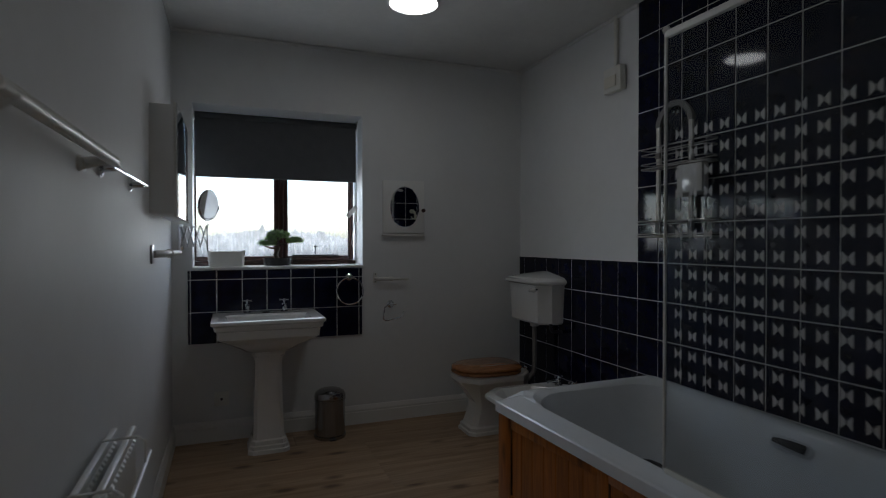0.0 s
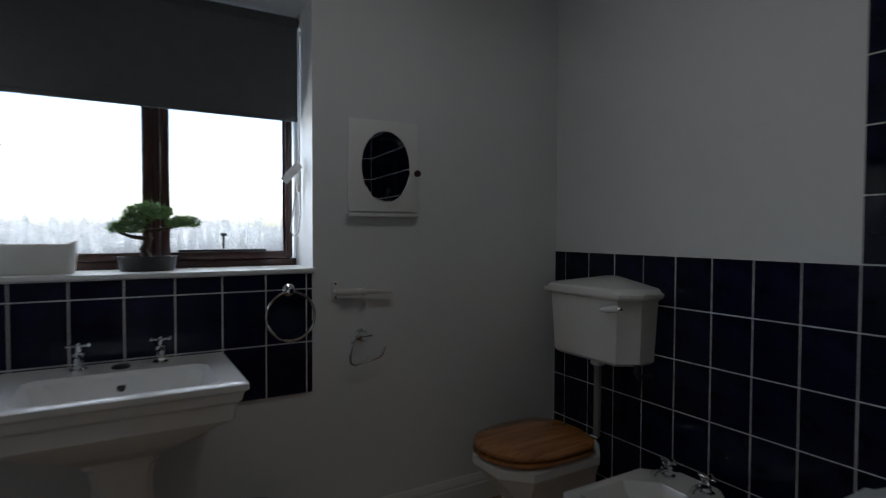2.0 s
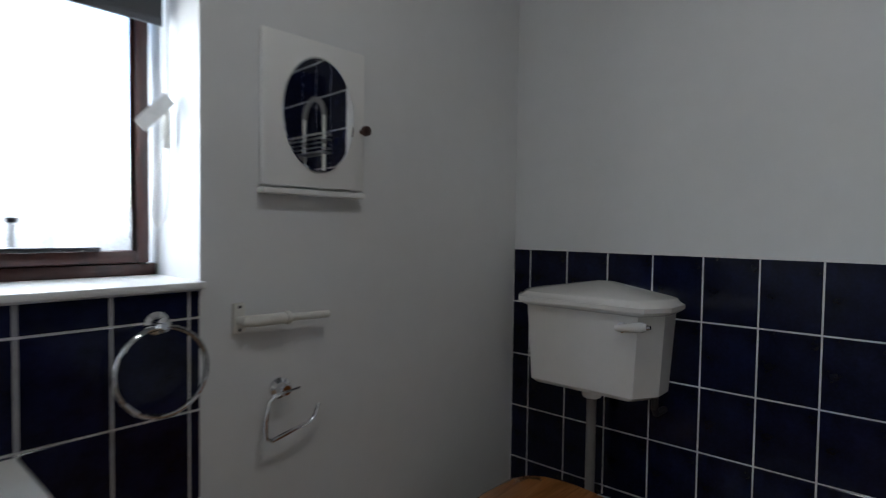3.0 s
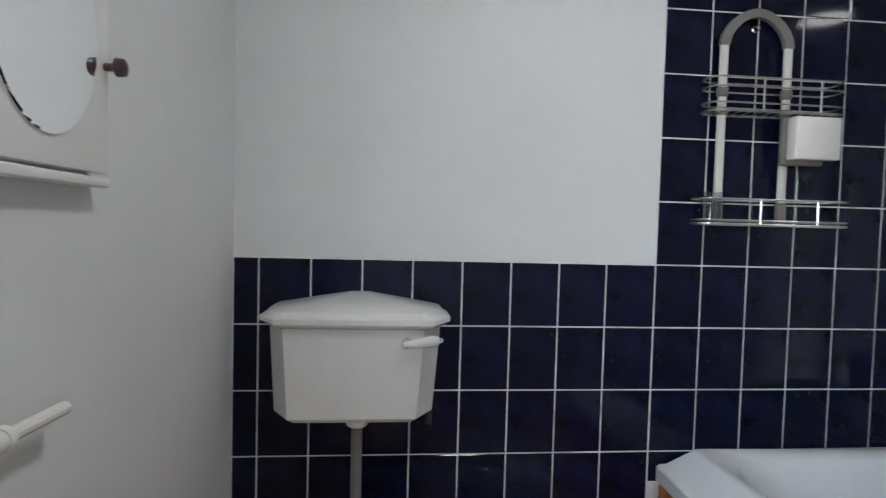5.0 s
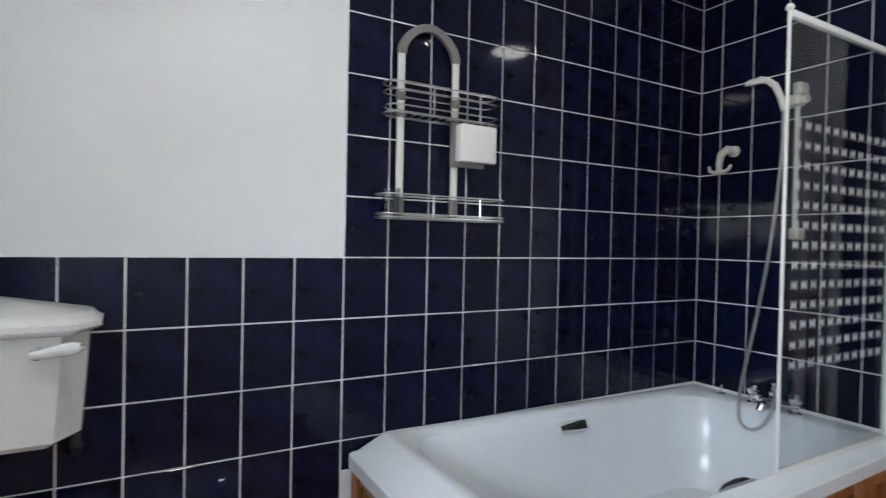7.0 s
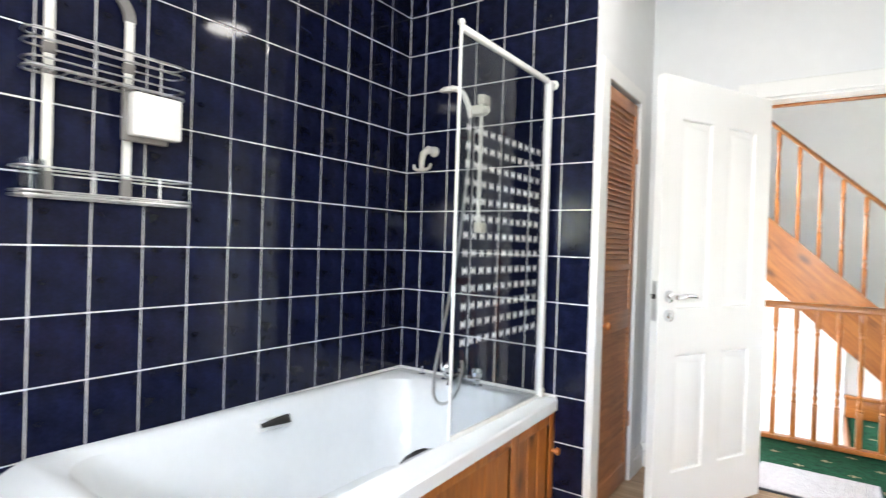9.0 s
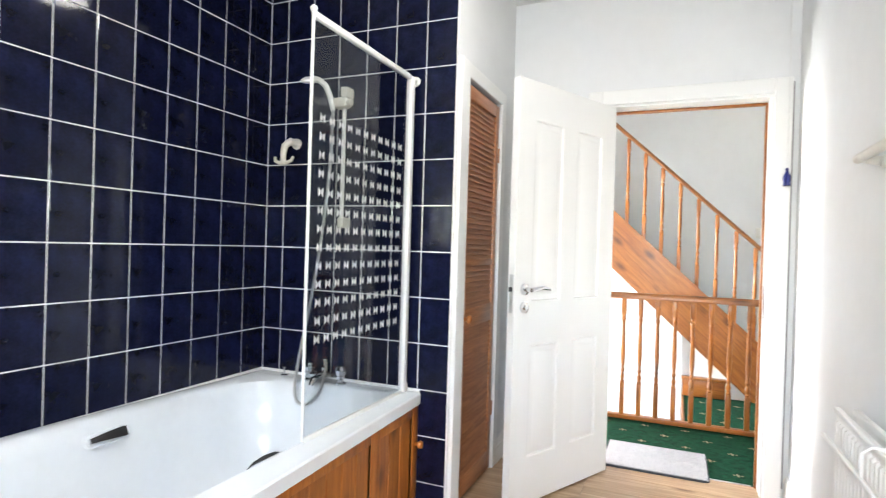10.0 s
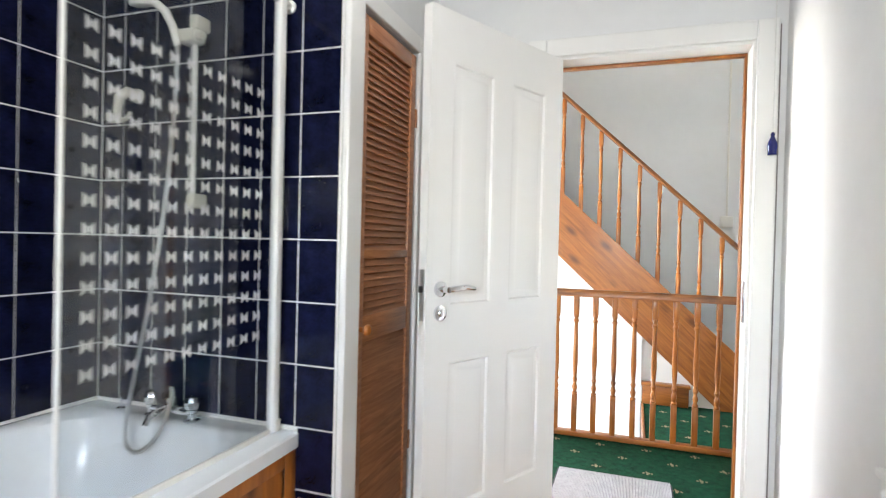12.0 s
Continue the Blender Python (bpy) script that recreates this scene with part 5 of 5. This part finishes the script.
# ---- ceiling lights ----
def ceiling_light(x, y, glow):
    lt = thing("ceiling_light", "round white flush ceiling light, switched on", "ceiling light", (x, y, ZC), "ceiling lights")
    b = bmesh.new()
    lathe(b, [(0.128, ZC), (0.138, ZC - 0.012), (0.138, ZC - 0.058), (0.126, ZC - 0.066), (0.122, ZC - 0.058)], (x, y, 0), 36)
    part("light_base", b, M_GLOSS, lt)
    b = bmesh.new()
    lathe(b, [(0.120, ZC - 0.0585), (0.116, ZC - 0.063), (0.08, ZC - 0.069), (0.004, ZC - 0.072)], (x, y, 0), 36)
    part("diffuser", b, glow, lt, "glowing white diffuser")


ceiling_light(1.04, 2.58, M_LAMP)
ceiling_light(0.90, 0.66, M_LAMP_DIM)

fan = thing("switch_box", "white surface-mounted control box with conduit to the ceiling", "control box", (XE, 2.47, 2.1))
part("box", box_bm(XE - 0.045, XE, 2.36, 2.51, 2.09, 2.232, 0.008), M_PLASTIC, fan)
part("box_cover", box_bm(XE - 0.052, XE - 0.0455, 2.395, 2.49, 2.115, 2.18, 0.003), M_CREAM, fan)
part("conduit", box_bm(XE - 0.018, XE, 2.425, 2.45, 2.2325, ZC - 0.001, 0.003), M_PLASTIC, fan)

# ---- louvred cupboard door beside the doorway ----
lou = thing("louvre_door", "brown-stained pine louvre cupboard door with a round knob", "cupboard door", (XC, 0.07, 0))
LY0d, LY1d, LZ0d, LZ1d, LXf = -0.12, 0.346, 0.012, 1.888, XC - 0.004
bm = bmesh.new()
st = 0.045
quad_box(bm, LXf, LXf + 0.026, LY0d, LY0d + st, LZ0d, LZ1d, 0.002)
quad_box(bm, LXf, LXf + 0.026, LY1d - st, LY1d, LZ0d, LZ1d, 0.002)
for z0, z1 in ((LZ0d, 0.11), (0.785, 0.875), (1.07, 1.10), (LZ1d - 0.06, LZ1d)):
    quad_box(bm, LXf + 0.0004, LXf + 0.0256, LY0d + st, LY1d - st, z0, z1, 0.002)
part("door_frame", bm, M_LOUVRE, lou)
slat_bm = bmesh.new()
m = pose(0, 0, 0, 0, -66, 0)
loft(slat_bm, [[m @ Vector((x, y, z)) for x, z in ((-0.0165, -0.003), (0.0165, -0.003), (0.0165, 0.003), (-0.0165, 0.003))] for y in (LY0d + st - 0.004, LY1d - st + 0.004)])
slat_mesh = mesh_of("slat", slat_bm, M_LOUVRE, False)
for z0, z1 in ((0.11, 0.785), (0.875, 1.07), (1.10, LZ1d - 0.06)):
    n = int((z1 - z0) / 0.0235)
    for i in range(n):
        s = new("slat", slat_mesh)
        s.parent = lou
        s.matrix_parent_inverse = lou.matrix_basis.inverted()
        s.location = (LXf + 0.013, 0, z0 + (z1 - z0) * (i + 0.5) / n)
bm = bmesh.new()
lathe(bm, [(0.010, 0), (0.009, 0.012), (0.02, 0.024), (0.018, 0.036), (0.005, 0.042)], m=pose(LXf, 0.318, 0.832, 0, -90, 0), seg=18)
part("knob", bm, M_PINE, lou, "turned pine knob")
for z in (0.28, 1.60):
    part("hinge", box_bm(LXf - 0.004, LXf + 0.003, LY0d - 0.016, LY0d - 0.002, z, z + 0.075, 0.002), M_LOUVRE, lou)
bm = bmesh.new()
quad_box(bm, XC - 0.022, XC, 0.3585, YT + 0.004, 0, 1.97, 0.006)
quad_box(bm, XC - 0.018, XC, -0.203, -0.1355, 0, 1.97, 0.005)
quad_box(bm, XC - 0.018, XC, -0.1355, 0.3585, 1.904, 1.97, 0.005)
structure("trim_cupboard", bm, M_GLOSS, "white painted cupboard architrave", "architrave")
structure("trim_tile_edge", box_bm(XC - 0.003, XC + 0.0035, YT + 0.0045, YT + 0.011, 0, ZC - 0.001, 0.001), M_GLOSS, "white tile edge strip", "trim")
structure("cupboard_back", box_bm(XC + 0.6, XC + 0.62, YS, YT - 0.09, 0, ZC), M_WALL, "cupboard interior wall", "wall")

# ---- open door leaf, four moulded panels ----
leaf = thing("door_leaf", "white four-panel door standing open with a chrome lever", "door", (0.678, YS + 0.012, 0))
LW, LH, LT = 0.752, 1.893, 0.038
LM = pose(0.678, YS + 0.012, 0.012, 0, 0, 63.8)


def leaf_box(b, u0, u1, w0, w1, z0, z1, bev):
    """u along the leaf from the hinge, w through it (0 = face seen from the room's west)."""
    t = quad_box(bmesh.new(), u0, u1, -w1, -w0, z0, z1, bev)
    for v in t.verts:
        v.co = LM @ v.co
    me = bpy.data.meshes.new("tmp")
    t.to_mesh(me)
    t.free()
    b.from_mesh(me)
    bpy.data.meshes.remove(me)


pu = [(0.11, 0.33), (0.425, 0.645)]
pzs = [(0.20, 0.72), (0.90, 1.73)]
bm = bmesh.new()
for u0, u1 in ((0, 0.11), (0.33, 0.425), (0.645, LW)):
    leaf_box(bm, u0, u1, -LT, 0, 0, LH, 0.0)
for u0, u1 in pu:
    for z0, z1 in ((0, 0.20), (0.72, 0.90), (1.73, LH)):
        leaf_box(bm, u0, u1, -LT, 0, z0, z1, 0.0)
slab = part("slab", bm, M_GLOSS, leaf)
for u0, u1 in pu:
    for z0, z1 in pzs:
        bm = bmesh.new()
        for sgn, w in ((1, 0.0), (-1, -LT)):
            lps = []
            for ins, d in ((0, 0.0), (0.010, 0.002), (0.016, 0.009), (0.030, 0.010), (0.046, 0.004), (0.05, 0.003)):
                ww = -(w - d) if sgn > 0 else -(w + d)
                lps.append([LM @ Vector((u0 + ins, ww, z0 + ins)), LM @ Vector((u1 - ins, ww, z0 + ins)), LM @ Vector((u1 - ins, ww, z1 - ins)), LM @ Vector((u0 + ins, ww, z1 - ins))])
            loft(bm, lps, cap0=False)
        part("moulded_panel", bm, M_GLOSS, slab)
for sgn, w in ((1, 0.0), (-1, LT)):
    def L(u, d, z):
        return LM @ Vector((u, (w if sgn < 0 else 0) + (-d if sgn > 0 else d), z))
    bm = bmesh.new()
    R = LM @ pose(LW - 0.062, (w if sgn < 0 else 0), 0.965, 90 if sgn > 0 else -90, 0, 0)
    lathe(bm, [(0.026, 0), (0.026, 0.008), (0.022, 0.010), (0.010, 0.012), (0.010, 0.045)], m=R, seg=20)
    tube(bm, [L(LW - 0.062, 0.045, 0.965), L(LW - 0.085, 0.050, 0.968), L(LW - 0.13, 0.052, 0.972), L(LW - 0.178, 0.050, 0.965)], [0.0105, 0.0105, 0.0095, 0.008], 12)
    part("lever_handle", bm, M_CHROME, leaf, "chrome lever handle")
    bm = bmesh.new()
    R = LM @ pose(LW - 0.062, (w if sgn < 0 else 0), 0.885, 90 if sgn > 0 else -90, 0, 0)
    lathe(bm, [(0.026, 0), (0.026, 0.008), (0.020, 0.010), (0.012, 0.010), (0.012, 0.018), (0.004, 0.02)], m=R, seg=20)
    part("thumb_turn", bm, M_CHROME, leaf, "chrome bathroom turn")
bm = bmesh.new()
leaf_box(bm, LW - 0.0005, LW + 0.002, -LT + 0.008, -0.008, 0.862, 1.03, 0.0)
part("latch_plate", bm, M_SATIN, leaf, "steel latch plate")
bm = bmesh.new()
leaf_box(bm, LW + 0.001, LW + 0.011, -LT + 0.012, -0.012, 0.955, 0.975, 0.001)
part("latch_bolt", bm, M_BLACK, leaf)

# ---- light pull ----
pull = thing("light_pull", "blue glazed ceramic light pull on a cord", "light pull", (-0.128, YS + 0.045, 1.48))
bm = bmesh.new()
tube(bm, [(-0.128, YS + 0.045, 1.565), (-0.128, YS + 0.045, ZC)], 0.0018, 6)
part("cord", bm, M_CORD, pull)
bm = bmesh.new()
lathe(bm, [(0.004, 1.568), (0.008, 1.562), (0.006, 1.552), (0.009, 1.545), (0.016, 1.53), (0.0175, 1.515), (0.015, 1.495), (0.017, 1.488), (0.014, 1.484), (0.003, 1.483)], (-0.128, YS + 0.045, 0), 16)
part("pull_knob", bm, M_BLUE, pull, "cobalt blue bottle-shaped knob")

# dark line of the shadow gap at the architrave's edge, drawn as a grey tube
cable = thing("shadow_gap_line", "thin grey strip standing in for the shadow gap beside the door architrave", "cable", (-0.13, YS, 0.1))
bm = bmesh.new()
tube(bm, [(-0.152, YS + 0.005, 0.06), (-0.152, YS + 0.005, 1.98)], 0.004, 8)
part("gap_strip", bm, M_GREYP, cable)

# ================= landing =================
def baluster_profile(h):
    """Turned spindle: square foot and head are added apart; (radius, height)."""
    a, b = 0.27 * h, 0.86 * h
    s = b - a
    return [(0.014, a), (0.017, a + 0.01), (0.010, a + 0.02), (0.016, a + 0.045), (0.009, a + 0.07), (0.015, a + 0.09), (0.010, a + 0.105), (0.0125, a + 0.14), (0.0155, a + 0.25 * s + 0.08),
            (0.012, a + 0.75 * s), (0.0105, b - 0.05), (0.016, b - 0.035), (0.010, b - 0.02), (0.015, b - 0.008), (0.014, b)]


def baluster_mesh(h, name):
    b = bmesh.new()
    lathe(b, baluster_profile(h), (0, 0, 0), 12)
    quad_box(b, -0.0155, 0.0155, -0.0155, 0.0155, 0, 0.27 * h, 0.002)
    quad_box(b, -0.0155, 0.0155, -0.0155, 0.0155, 0.86 * h, h, 0.002)
    return mesh_of(name, b, M_PINE)


BALY = -1.40
ban = thing("landing_balustrade", "orange pine balustrade along the stairwell edge", "balustrade", (0.4, BALY, 0))
bm = bmesh.new()
hr = [(-0.03, 0.0), (0.03, 0.0), (0.032, 0.012), (0.026, 0.03), (0.012, 0.042), (-0.012, 0.042), (-0.026, 0.03), (-0.032, 0.012)]
loft(bm, [[(x, BALY + a, 0.832 + b) for a, b in hr] for x in (-0.62, 1.9)])
part("handrail", bm, M_PINEX, ban)
bm = bmesh.new()
quad_box(bm, -0.62, 1.9, BALY - 0.03, BALY + 0.03, 0.0, 0.028, 0.004)
part("base_rail", bm, M_PINEX, ban)
bmesh_data = baluster_mesh(0.808, "baluster")
for i in range(22):
    ob = new("baluster", bmesh_data)
    ob.parent = ban
    ob.matrix_parent_inverse = ban.matrix_basis.inverted()
    ob.location = (-0.441 + 0.110 * i, BALY, 0.0265)

# staircase rising to the east behind the well
STY = -2.30
stairs = thing("staircase", "orange pine staircase with turned balusters and green carpet", "staircase", (0.3, STY - 0.4, 0))
SL = 0.932


def str_top(x):
    return 0.709 + SL * x


def str_bot(x):
    return 0.228 + SL * x


bm = bmesh.new()
xa, xb = -0.62, 2.5
pts = [(xa, max(0.0, str_bot(xa))), (-0.2446, 0.0), (xb, str_bot(xb)), (xb, str_top(xb)), (xa, max(0.02, str_top(xa)))]
loft(bm, [[(x, y, z) for x, z in pts] for y in (STY - 0.034, STY)])
SLOPE = pose(0, STY, 0, 0, -math.degrees(math.atan(SL)), 0)


def sloped(name, b, label=""):
    """A part whose own axes, and so its grain, follow the stair's slope."""
    inv = SLOPE.inverted()
    for v in b.verts:
        v.co = inv @ v.co
    ob = part(name, b, M_PINEX, stairs, label)
    ob.matrix_basis = SLOPE
    return ob


sloped("stringer", bm, "broad knotty pine stringer")
bm = bmesh.new()
loft(bm, [[(x, STY - 0.017 + d, str_top(x) + h) for d, h in ((-0.028, -0.005), (0.028, -0.005), (0.028, 0.018), (-0.028, 0.018))] for x in (xa + 0.02, xb)])
sloped("string_cap", bm)
bm = bmesh.new()
loft(bm, [[(x, STY - 0.017 + a, 1.440 + SL * x + b) for a, b in hr] for x in (-0.62, 2.4)])
sloped("handrail", bm)
h = 0.675
sb = baluster_mesh(h + 0.06, "stair_baluster")
for i in range(21):
    x = -0.516 + 0.139 * i
    ob = new("stair_baluster", sb)
    ob.parent = stairs
    ob.matrix_parent_inverse = stairs.matrix_basis.inverted()
    ob.location = (x, STY - 0.017, str_top(x) - 0.005)
for i in range(12):
    x0 = -0.30 + 0.2155 * i
    part("step", box_bm(x0, x0 + 0.25, LY0 + 0.001, STY - 0.0625, 0.20 * i - 0.0, 0.20 * (i + 1), 0.008), M_CARPET, stairs, "green carpeted step")
# wall below the stair and pine skirting at its foot
bm = bmesh.new()
v = [(0.27, -2.8), (LX1, -2.8), (LX1, str_bot(LX1)), (0.27, str_bot(0.27))]
loft(bm, [[(x, y, z) for x, z in v] for y in (STY - 0.05, STY - 0.012)])
structure("wall_under_stairs", bm, M_WALL, "white wall below the stair", "wall")
structure("wall_spandrel", box_bm(-0.24, 0.2695, STY - 0.062, STY - 0.0355, 0.0, 0.50), M_WALL, "white panel below the stair", "wall")
apr = thing("landing_apron", "pine apron board at the stairwell corner", "board", (0.2, STY, 0))
part("board", box_bm(-0.05, 0.262, STY - 0.03, STY + 0.02, 0.0, 0.132, 0.004), M_PINEX, apr)
part("capping", box_bm(-0.06, 0.268, STY - 0.035, STY + 0.03, 0.1325, 0.156, 0.005), M_PINEX, apr)
structure("trim_well_edge", box_bm(0.2505, 0.267, STY + 0.021, BALY - 0.031, -0.16, 0.002, 0.003), M_PINEX, "pine edge of the stairwell", "trim")

swi = thing("light_switch", "white light switch with trunking on the stair wall", "switch", (-0.2, LY0, 1.3))
part("switch_plate", box_bm(-0.44, -0.34, LY0, LY0 + 0.03, 1.32, 1.415, 0.005), M_PLASTIC, swi)
part("trunking", box_bm(-0.40, -0.384, LY0, LY0 + 0.012, 1.4155, LZ - 0.001, 0.002), M_PLASTIC, swi)

# bath mat on the threshold side of the carpet
rug = thing("door_mat", "light grey ribbed mat with a dark edge on the carpet", "mat", (0.42, -0.6, 0))
MX0, MX1, MY0, MY1 = 0.145, 0.68, -0.86, -0.45
bm = bmesh.new()
n = 80
for i in range(n):
    x0 = MX0 + 0.008 + (MX1 - MX0 - 0.016) * i / n
    x1 = MX0 + 0.008 + (MX1 - MX0 - 0.016) * (i + 1) / n
    quad_box(bm, x0 + 0.0006, x1 - 0.0006, MY0 + 0.008, MY1 - 0.008, 0.008, 0.0145, 0.0)
tagged(part("pile_surface", bm, M_MAT, rug), kind="stuff")
bm = bmesh.new()
loft(bm, [rect_loop(MX0, MX1, MY0, MY1, 0.0005, 0.03), rect_loop(MX0, MX1, MY0, MY1, 0.009, 0.03), rect_loop(MX0 + 0.003, MX1 - 0.003, MY0 + 0.003, MY1 - 0.003, 0.011, 0.03)])
part("mat_backing", bm, M_MATEDGE, rug, "dark rubber edge")

# woven sprigs of the carpet: small raised tufts in a diamond repeat
bm = bmesh.new()
rng = random.Random(3)
for i in range(-5, 10):
    for j in range(-18, -2):
        x, y = 0.25 * i + (0.125 if j % 2 else 0), 0.165 * j
        if not (LX0 < x < LX1 - 0.05 and ((-1.35 < y < YS - 0.14) or (x < 0.22 and -2.25 < y < -1.46))):
            continue
        for dx, dy, r in ((0, 0, 0.010), (0.019, 0.003, 0.0065), (-0.019, 0.003, 0.0065), (0, 0.016, 0.0065), (0.005, -0.014, 0.006)):
            lathe(bm, [(r, -0.0078), (r * 0.9, -0.0062), (r * 0.3, -0.0058)], (x + dx + rng.uniform(-0.002, 0.002), y + dy, 0), 6)
part("sprig", bm, M_FLECK, landing, "small cream and rust sprigs")
structure("threshold_bar", box_bm(DX0 + 0.02, DX1 - 0.02, YS - 0.128, YS - 0.118, -0.004, 0.004, 0.002), M_SATIN, "metal threshold bar", "trim")

# ---- planks, tiles: many small pieces, last ----
y, k = YS - 0.12, 0
rng = random.Random(11)
PW = 0.19
while y < YN - 0.001:
    y1 = min(y + PW, YN)
    x = XW - rng.choice((0.1, 0.5, 0.9, 0.3))
    while x < XE:
        a, b = max(x, XW), min(x + 1.2, XE)
        if b - a > 0.02:
            plank(floor, a, b, y, y1)
        x += 1.2
    y = y1

tile_mesh = {}


def tile(parent, origin, u, v, n, w, h):
    """A glazed tile of w x h with its lower corner at origin, spanned by u (across) and v (up), facing n."""
    key = (round(w, 3), round(h, 3), tuple(u), tuple(v), tuple(n))
    if key not in tile_mesh:
        g = GAP / 2
        b = bmesh.new()
        e = 0.0016
        loops = []
        for d, ins in ((0.0, 0), (0.0062, 0), (0.0076, e), ):
            loops.append([Vector(u) * (g + ins + (w - 2 * g - 2 * ins) * a) + Vector(v) * (g + ins + (h - 2 * g - 2 * ins) * c) + Vector(n) * d
                          for a, c in ((0, 0), (1, 0), (1, 1), (0, 1))])
        loft(b, loops)
        tile_mesh[key] = mesh_of("tile", b, M_TILE, False)
    ob = new("tile", tile_mesh[key])
    ob.parent = parent
    # hand-set: a hair of unevenness from tile to tile
    ob.location = Vector(origin) + Vector(n) * rng.uniform(-0.0004, 0.0004)
    if w > 0.1 and h > 0.1:
        ob.rotation_euler = [rng.uniform(-0.0016, 0.0016) for _ in range(3)]


def rows(z0, z1):
    """Row boundaries of the tile grid between z0 and z1."""
    out = [z0]
    k = math.ceil((z0 + 0.004 - ROW0) / ROW)
    while ROW0 + k * ROW < z1 - 0.004:
        out.append(ROW0 + k * ROW)
        k += 1
    return out + [z1]


# grout beds
structure("wall_tile_bed_east", box_bm(XE - 0.0064, XE, YT, 2.258, 0.40, ZC), M_GROUT, "white tile grout", "grout")
structure("wall_tile_bed_low", box_bm(XE - 0.0064, XE, 2.2585, YN, 0.0, ROW0 + 0.004), M_GROUT, "white tile grout", "grout")
structure("wall_tile_bed_end", box_bm(XC + 0.004, XE - 0.0065, YT, YT + 0.0064, 0.0, ZC), M_GROUT, "white tile grout", "grout")
structure("wall_tile_bed_splash", box_bm(-0.092, 0.992, YN - 0.0064, YN, 0.607, WZ0 - 0.013), M_GROUT, "white tile grout", "grout")

# east wall, full height round the bath: twelve columns
cols = [YT + 0.008 + 0.147 * i for i in range(8)] + [1.491 + 0.1534 * i for i in range(1, 6)]
for z0, z1 in zip(rows(0.43, ZC - 0.002), rows(0.43, ZC - 0.002)[1:]):
    for a, b in zip(cols, cols[1:]):
        tile(wall_east, (XE - 0.002, b, z0), (0, -1, 0), (0, 0, 1), (-1, 0, 0), b - a, z1 - z0)
# east wall, dado by the cistern
cols = [2.2585] + [2.267 + 0.1518 * i for i in range(1, 9)] + [YN - 0.001]
for z0, z1 in zip(rows(0.0, ROW0), rows(0.0, ROW0)[1:]):
    for a, b in zip(cols, cols[1:]):
        tile(wall_east, (XE - 0.002, b, z0), (0, -1, 0), (0, 0, 1), (-1, 0, 0), b - a, z1 - z0)
# tiled end wall
cols = [XC + 0.006] + [1.357 + 0.1500 * i for i in range(6)] + [XE - 0.0085]
for z0, z1 in zip(rows(0.0, ZC - 0.002), rows(0.0, ZC - 0.002)[1:]):
    for a, b in zip(cols, cols[1:]):
        tile(wall_tiled, (b, YT + 0.002, z0), (-1, 0, 0), (0, 0, 1), (0, 1, 0), b - a, z1 - z0)
# splashback under the window
cols = [-0.092, -0.075] + [-0.075 + 0.149 * i for i in range(1, 8)] + [0.992]
zs = [0.607, 0.803, 1.004, WZ0 - 0.014]
for z0, z1 in zip(zs, zs[1:]):
    for a, b in zip(cols, cols[1:]):
        tile(wall_north, (a, YN - 0.002, z0), (1, 0, 0), (0, 0, 1), (0, -1, 0), b - a, z1 - z0)
